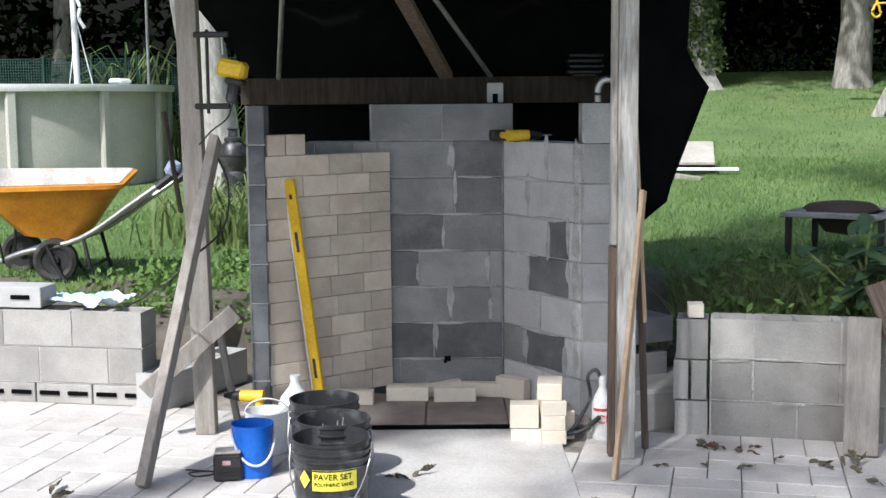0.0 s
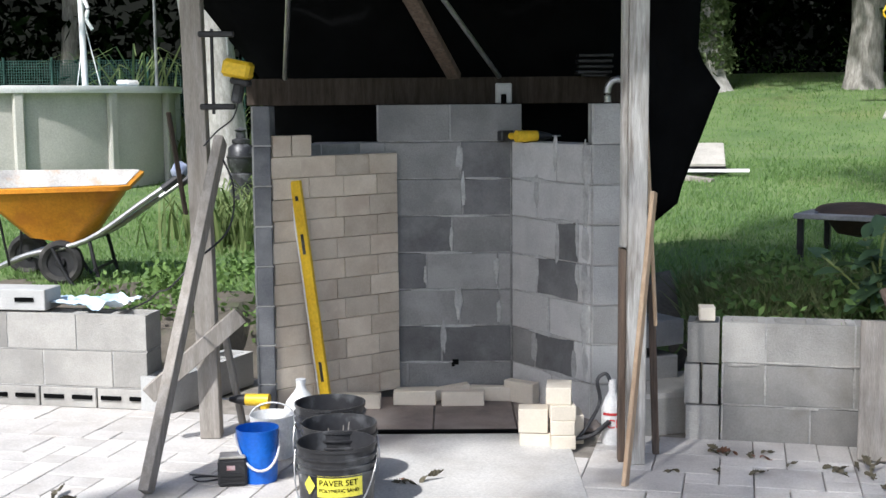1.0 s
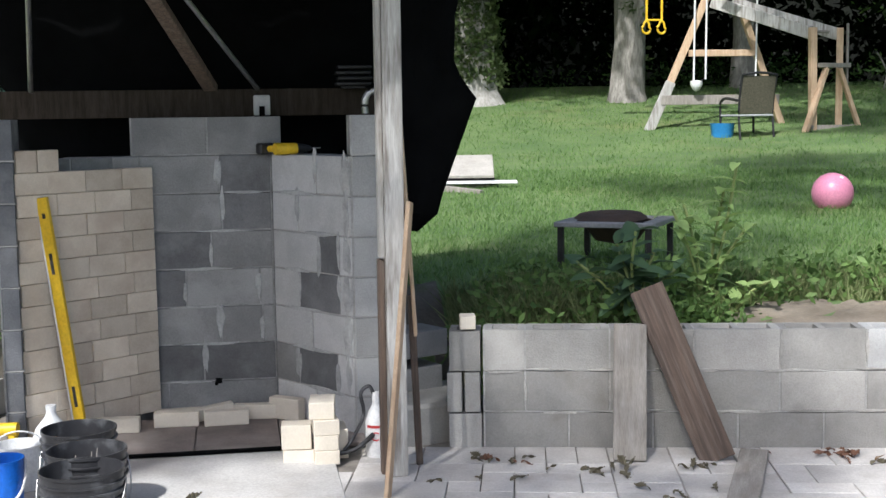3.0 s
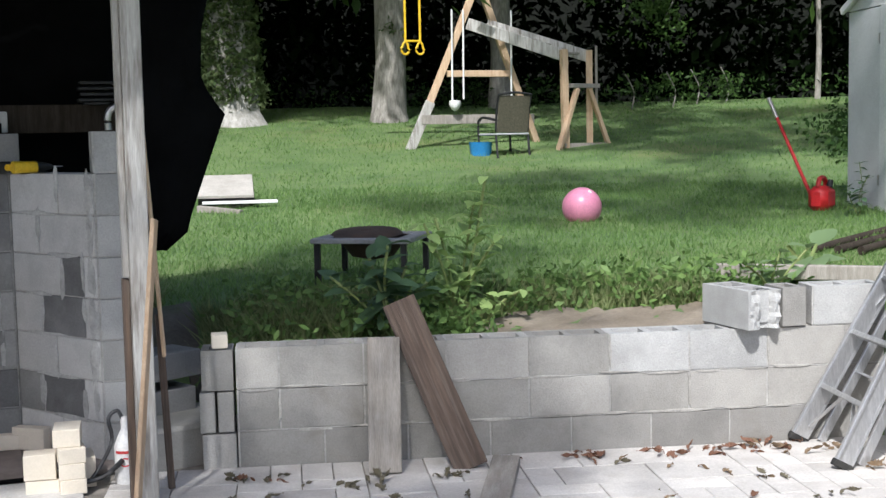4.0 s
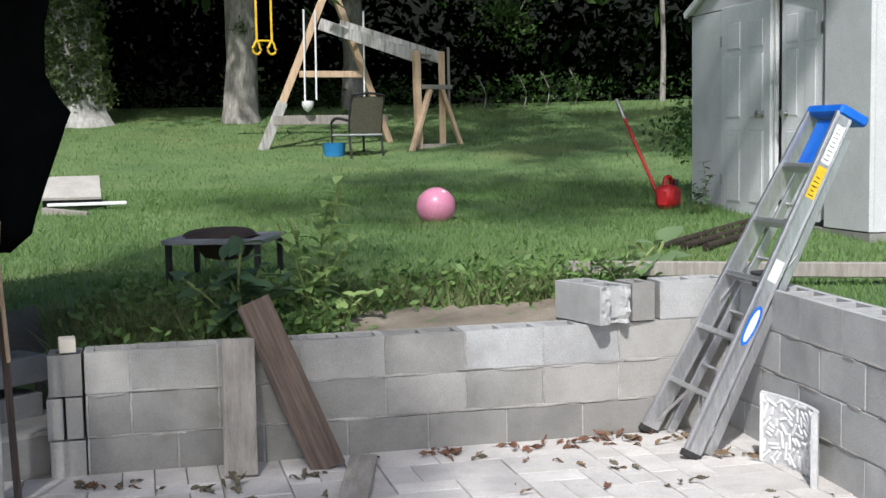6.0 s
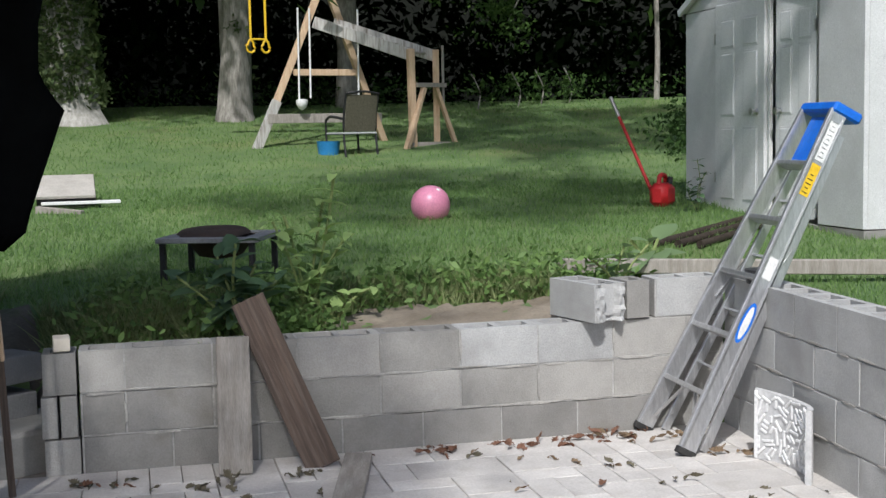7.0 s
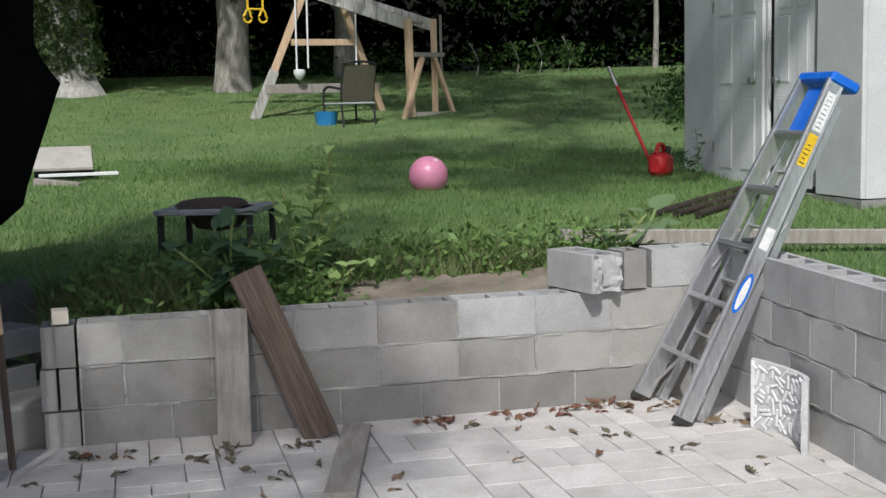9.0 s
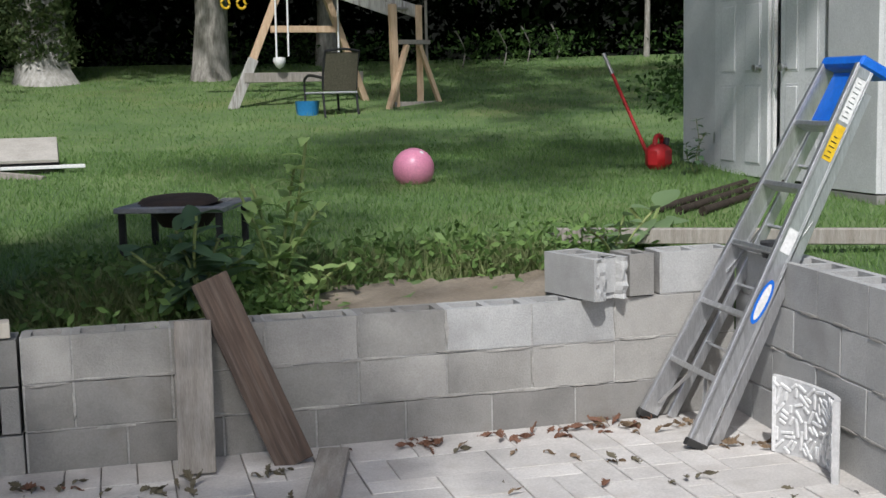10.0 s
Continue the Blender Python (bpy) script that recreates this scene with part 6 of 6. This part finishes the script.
# bare earth strips
def earth(name, label, x0, x1, y0, y1, material, step=0.09):
    vs, fs, idx = [], [], {}
    nx_, ny_ = round((x1 - x0) / step), round((y1 - y0) / step)
    for j in range(ny_ + 1):
        for i in range(nx_ + 1):
            x, y = x0 + i * step, y0 + j * step
            idx[i, j] = len(vs)
            vs.append((x, y, ground_z(x, y) + 0.008 + 0.022 * noise.noise(Vector((x * 9, y * 9, 0)))))
    for j in range(ny_):
        for i in range(nx_):
            x, y = x0 + (i + 0.5) * step, y0 + (j + 0.5) * step
            if dirt(x, y) and (behind(x, y) > 0.2 or name == "soil_slope"):
                fs.append((idx[i, j], idx[i + 1, j], idx[i + 1, j + 1], idx[i, j + 1]))
    tagged(from_lists(name, vs, fs, material), label, "soil", kind="structure")


earth("soil_strip", "bare brown soil behind the garden wall", 2.4, 4.7, 5.2, 7.4, M_DIRT)
earth("soil_slope", "bare brown earth beside the firebox", 0.7, 1.4, 6.0, 7.8, M_SHADED_SOIL)
earth("soil_patch", "bare brown soil behind the low wall", -3.3, -0.6, 6.5, 9.7, M_SHADED_SOIL)

# weeds on the bank: leafy clumps
cs = []
for k in range(240):
    x = rng.uniform(1.3, 4.3)
    b = rng.uniform(0.35, 1.6)
    p = WA + WD * ((x - WA.x) / WD.x) + WN * b
    if dirt(p.x, p.y):
        continue
    cs.append((p.x, p.y, ground_z(p.x, p.y) + rng.uniform(0.0, 0.09)))
for k in range(14):
    x, y = rng.uniform(-1.2, 0), rng.uniform(8.6, 9.7)
    cs.append((x - 1.0, y, ground_z(x - 1, y) + 0.08))
for k in range(26):
    x, y = rng.uniform(-2.6, -0.9), rng.uniform(7.9, 8.9)
    cs.append((x, y, ground_z(x, y) + 0.03))
v, f = leaf_cloud(rng, cs, 42, 0.085, 0.032, 0.8)
tagged(from_lists("bank_weeds", v, f, leaf_mat("weed_leaf", (0.08, 0.15, 0.04), (0.19, 0.30, 0.09))), "leafy green weeds on the bank", "weeds", kind="stuff")


# ---- broad-leaved weeds ----
def big_leaf(length, width, fold=0.25, droop=0.3):
    bm = bmesh.new()
    n = 7
    rows_ = []
    for k in range(n + 1):
        t = k / n
        w = width * math.sin(math.pi * min(t * 0.93 + 0.05, 1)) ** 0.8 * (1 - 0.25 * t)
        z = -droop * length * t * t
        rows_.append([bm.verts.new((s * w, t * length, z + abs(s) * w * fold)) for s in (-1, -0.5, 0, 0.5, 1)])
    for a, b in zip(rows_, rows_[1:]):
        for i in range(4):
            bm.faces.new((a[i], a[i + 1], b[i + 1], b[i]))
    return bm


LEAF_A = mesh_of("leaf", big_leaf(0.15, 0.04), leaf_mat("young_leaf", (0.28, 0.41, 0.14), (0.38, 0.51, 0.20), 0.5, 0.4))
LEAF_B = mesh_of("leaf", big_leaf(0.20, 0.055), leaf_mat("dark_leaf", (0.06, 0.12, 0.06), (0.11, 0.18, 0.09), 0.5, 0.25))
LEAF_C = mesh_of("leaf", big_leaf(0.15, 0.085, 0.12, 0.35), leaf_mat("squash_leaf", (0.14, 0.22, 0.10), (0.20, 0.28, 0.14), 0.6, 0.3))
for me in (LEAF_A, LEAF_B, LEAF_C):
    me.polygons.foreach_set("use_smooth", [True] * len(me.polygons))
M_STEM = mat("green_stem", (0.16, 0.22, 0.07), (0.24, 0.28, 0.10), 9, 0.6)


def weed(label, base, stems, leaf_me, scale, per):
    t = thing("broadleaf_weed", label, "weed plant", None, "broad-leaved weeds")
    r = random.Random(len(label) + per)
    for tip in stems:
        b, e = Vector(base), Vector(tip)
        mid = b.lerp(e, 0.5) + Vector((r.uniform(-0.04, 0.04), r.uniform(-0.04, 0.04), 0.03))
        path_ = smooth_path([b, mid, e], 6)
        part("stem", tube(bmesh.new(), path_, 0.007 * scale, 6), M_STEM, t, smooth=True)
        for k in range(per):
            u = 0.3 + 0.7 * k / max(per - 1, 1)
            p = path_[min(int(u * 12), 12)]
            s = scale * r.uniform(0.6, 1.1) * (1.15 - 0.45 * u)
            piece("leaf", leaf_me, Matrix.Translation(p) @ pose(0, 0, 0, r.uniform(-10, 50), r.uniform(-20, 20), 137 * k + r.uniform(-30, 30)) @ Matrix.Diagonal((s, s, s, 1)), t)
    return t


weed("tall pale green weed with many young leaves", (2.62, 6.55, 0.54), [(2.52, 6.60, 1.12), (2.42, 6.50, 1.10), (2.80, 6.55, 1.34), (2.75, 6.60, 1.20), (2.86, 6.5, 1.02)], LEAF_A, 1.15, 15)
weed("dark broad-leaved weed beside the plank", (2.15, 6.25, 0.53), [(2.05, 6.30, 0.95), (2.25, 6.30, 0.90), (1.85, 6.35, 0.86), (2.12, 6.2, 1.02), (2.38, 6.35, 0.80)], LEAF_B, 1.15, 11)
weed("low broad-leaved weed by the soil strip", (2.75, 6.45, 0.54), [(2.95, 6.40, 0.72), (2.72, 6.35, 0.72), (2.55, 6.40, 0.70)], LEAF_A, 1.0, 5)
weed("low squash plant with wide leaves behind the wall", (4.35, 6.15, 0.55), [(4.15, 6.05, 0.82), (4.40, 6.10, 0.88), (4.55, 6.05, 0.90), (4.28, 6.1, 0.78)], LEAF_C, 0.9, 5)
weed("squash plant with broad pale leaves by the timber", (4.86, 6.62, 0.55), [(4.80, 6.60, 0.86), (5.08, 6.70, 0.84), (4.72, 6.70, 0.74), (5.02, 6.5, 0.76)], LEAF_C, 1.7, 3)
weed("small weed growing against the shed", (7.04, 8.78, 0.80), [(7.06, 8.82, 1.28), (7.12, 8.77, 1.17), (7.00, 8.87, 1.08)], LEAF_B, 0.5, 13)

# strap-leaved plants behind the post and the pool
vs, fs = [], []
for cx_, cy_, n, h0 in ((-2.0, 11.2, 160, 0.55), (-1.45, 10.8, 90, 0.5), (-4.9, 19.5, 45, 1.8), (-3.4, 18.2, 60, 1.2)):
    for _ in range(n):
        x, y = cx_ + rng.normal(0, 0.28), cy_ + rng.normal(0, 0.25)
        z, t = ground_z(x, y), rng.uniform(0, 6.28)
        h = h0 * rng.uniform(0.5, 1.1)
        c, s = math.cos(t), math.sin(t)
        k = len(vs)
        w = 0.012 + 0.01 * (cy_ > 15)
        for u, zz in ((0, 0), (0.15, 0.65), (0.42, 0.95), (0.7, 0.85)):
            ww = w * (1 - u)
            vs += [(x + c * u * h - s * ww, y + s * u * h + c * ww, z + zz * h), (x + c * u * h + s * ww, y + s * u * h - c * ww, z + zz * h)]
        fs += [(k, k + 1, k + 3, k + 2), (k + 2, k + 3, k + 5, k + 4), (k + 4, k + 5, k + 7, k + 6)]
tagged(from_lists("strap_leaf_plants", vs, fs, leaf_mat("strap_leaf", (0.10, 0.15, 0.05), (0.22, 0.27, 0.11))), "clumps of long arching strap leaves", "plants", kind="stuff")

# ---- dry leaves on the pavers ----
def oak_leaf():
    bm = bmesh.new()
    pts = []
    for k in range(15):
        t = k / 14
        w = 0.020 * math.sin(math.pi * t) * (1.0 if k % 2 else 0.35) + 0.001
        pts.append((t * 0.11, w))
    c = [bm.verts.new((x, 0, 0.010 * math.sin(x * 60))) for x, w in pts]
    for s in (1, -1):
        e = [bm.verts.new((x + 0.006, s * w, 0.012 * math.sin(x * 45 + s) + 0.35 * w)) for x, w in pts]
        for k in range(14):
            bm.faces.new((c[k], c[k + 1], e[k + 1], e[k]))
    return bm


DRY = [mesh_of("dry_leaf", oak_leaf(), leaf_mat("dry_leaf_%s" % n, a, b, 0.7, 0.1)) for n, a, b in (("red", (0.14, 0.075, 0.05), (0.20, 0.10, 0.065)), ("brown", (0.16, 0.11, 0.07), (0.22, 0.16, 0.10)), ("grey", (0.10, 0.09, 0.06), (0.15, 0.13, 0.09)))]
spots = [(3.297, 4.672, 1, 0.02, 0), (2.9, 5.52, 9, 0.10, 0), (3.3, 5.42, 14, 0.10, 0), (3.75, 5.35, 14, 0.10, 0), (4.1, 5.2, 9, 0.10, 1), (4.15, 4.75, 8, 0.10, 1), (3.5, 5.1, 7, 0.18, 1), (3.0, 5.0, 3, 0.22, 2), (1.35, 5.75, 9, 0.06, 2), (1.66, 5.5, 9, 0.07, 2), (2.2, 5.45, 6, 0.08, 2), (2.0, 5.15, 4, 0.2, 2), (2.7, 4.6, 4, 0.3, 1), (3.6, 4.5, 4, 0.25, 2), (3.95, 4.1, 5, 0.12, 2), (-1.75, 5.15, 3, 0.05, 2), (-0.25, 5.35, 4, 0.05, 2), (0.75, 4.95, 4, 0.05, 1), (1.1, 5.5, 3, 0.1, 2), (2.3, 4.3, 2, 0.3, 1)]
count = 0
for cx_, cy_, n, sp, kind_ in spots:
    for _ in range(n):
        count += 1
        along = WD * rng.normal(0, sp * 1.5) + WN * rng.normal(0, sp * 0.5)
        p = Vector((cx_, cy_)) + along
        if behind(p.x, p.y) > -0.03:
            continue
        s = rng.uniform(0.55, 1.15)
        ob = new("dry_leaf", DRY[kind_ if rng.random() < 0.75 else int(rng.integers(0, 3))])
        ob.matrix_basis = pose(p.x, p.y, 0.004 + rng.uniform(0, 0.01), rng.uniform(-25, 25), rng.uniform(-25, 25), rng.uniform(0, 360)) @ Matrix.Diagonal((s, s, s, 1))
        tagged(ob, "curled dry oak leaf on the pavers", "leaf", "dry leaves")

# ---- single pavers, last ----
for i, j, w, h, c in near:
    key = (w, h)
    if key not in paver_me:
        paver_me[key] = mesh_of("paver", boxed((w * U / 2, h * U / 2, -0.02), (w * U - 0.005, h * U - 0.005, 0.04), None, 0.003), M_PAVER)
    piece("paver", paver_me[key], paver_pose(i, j, w, h), patio)
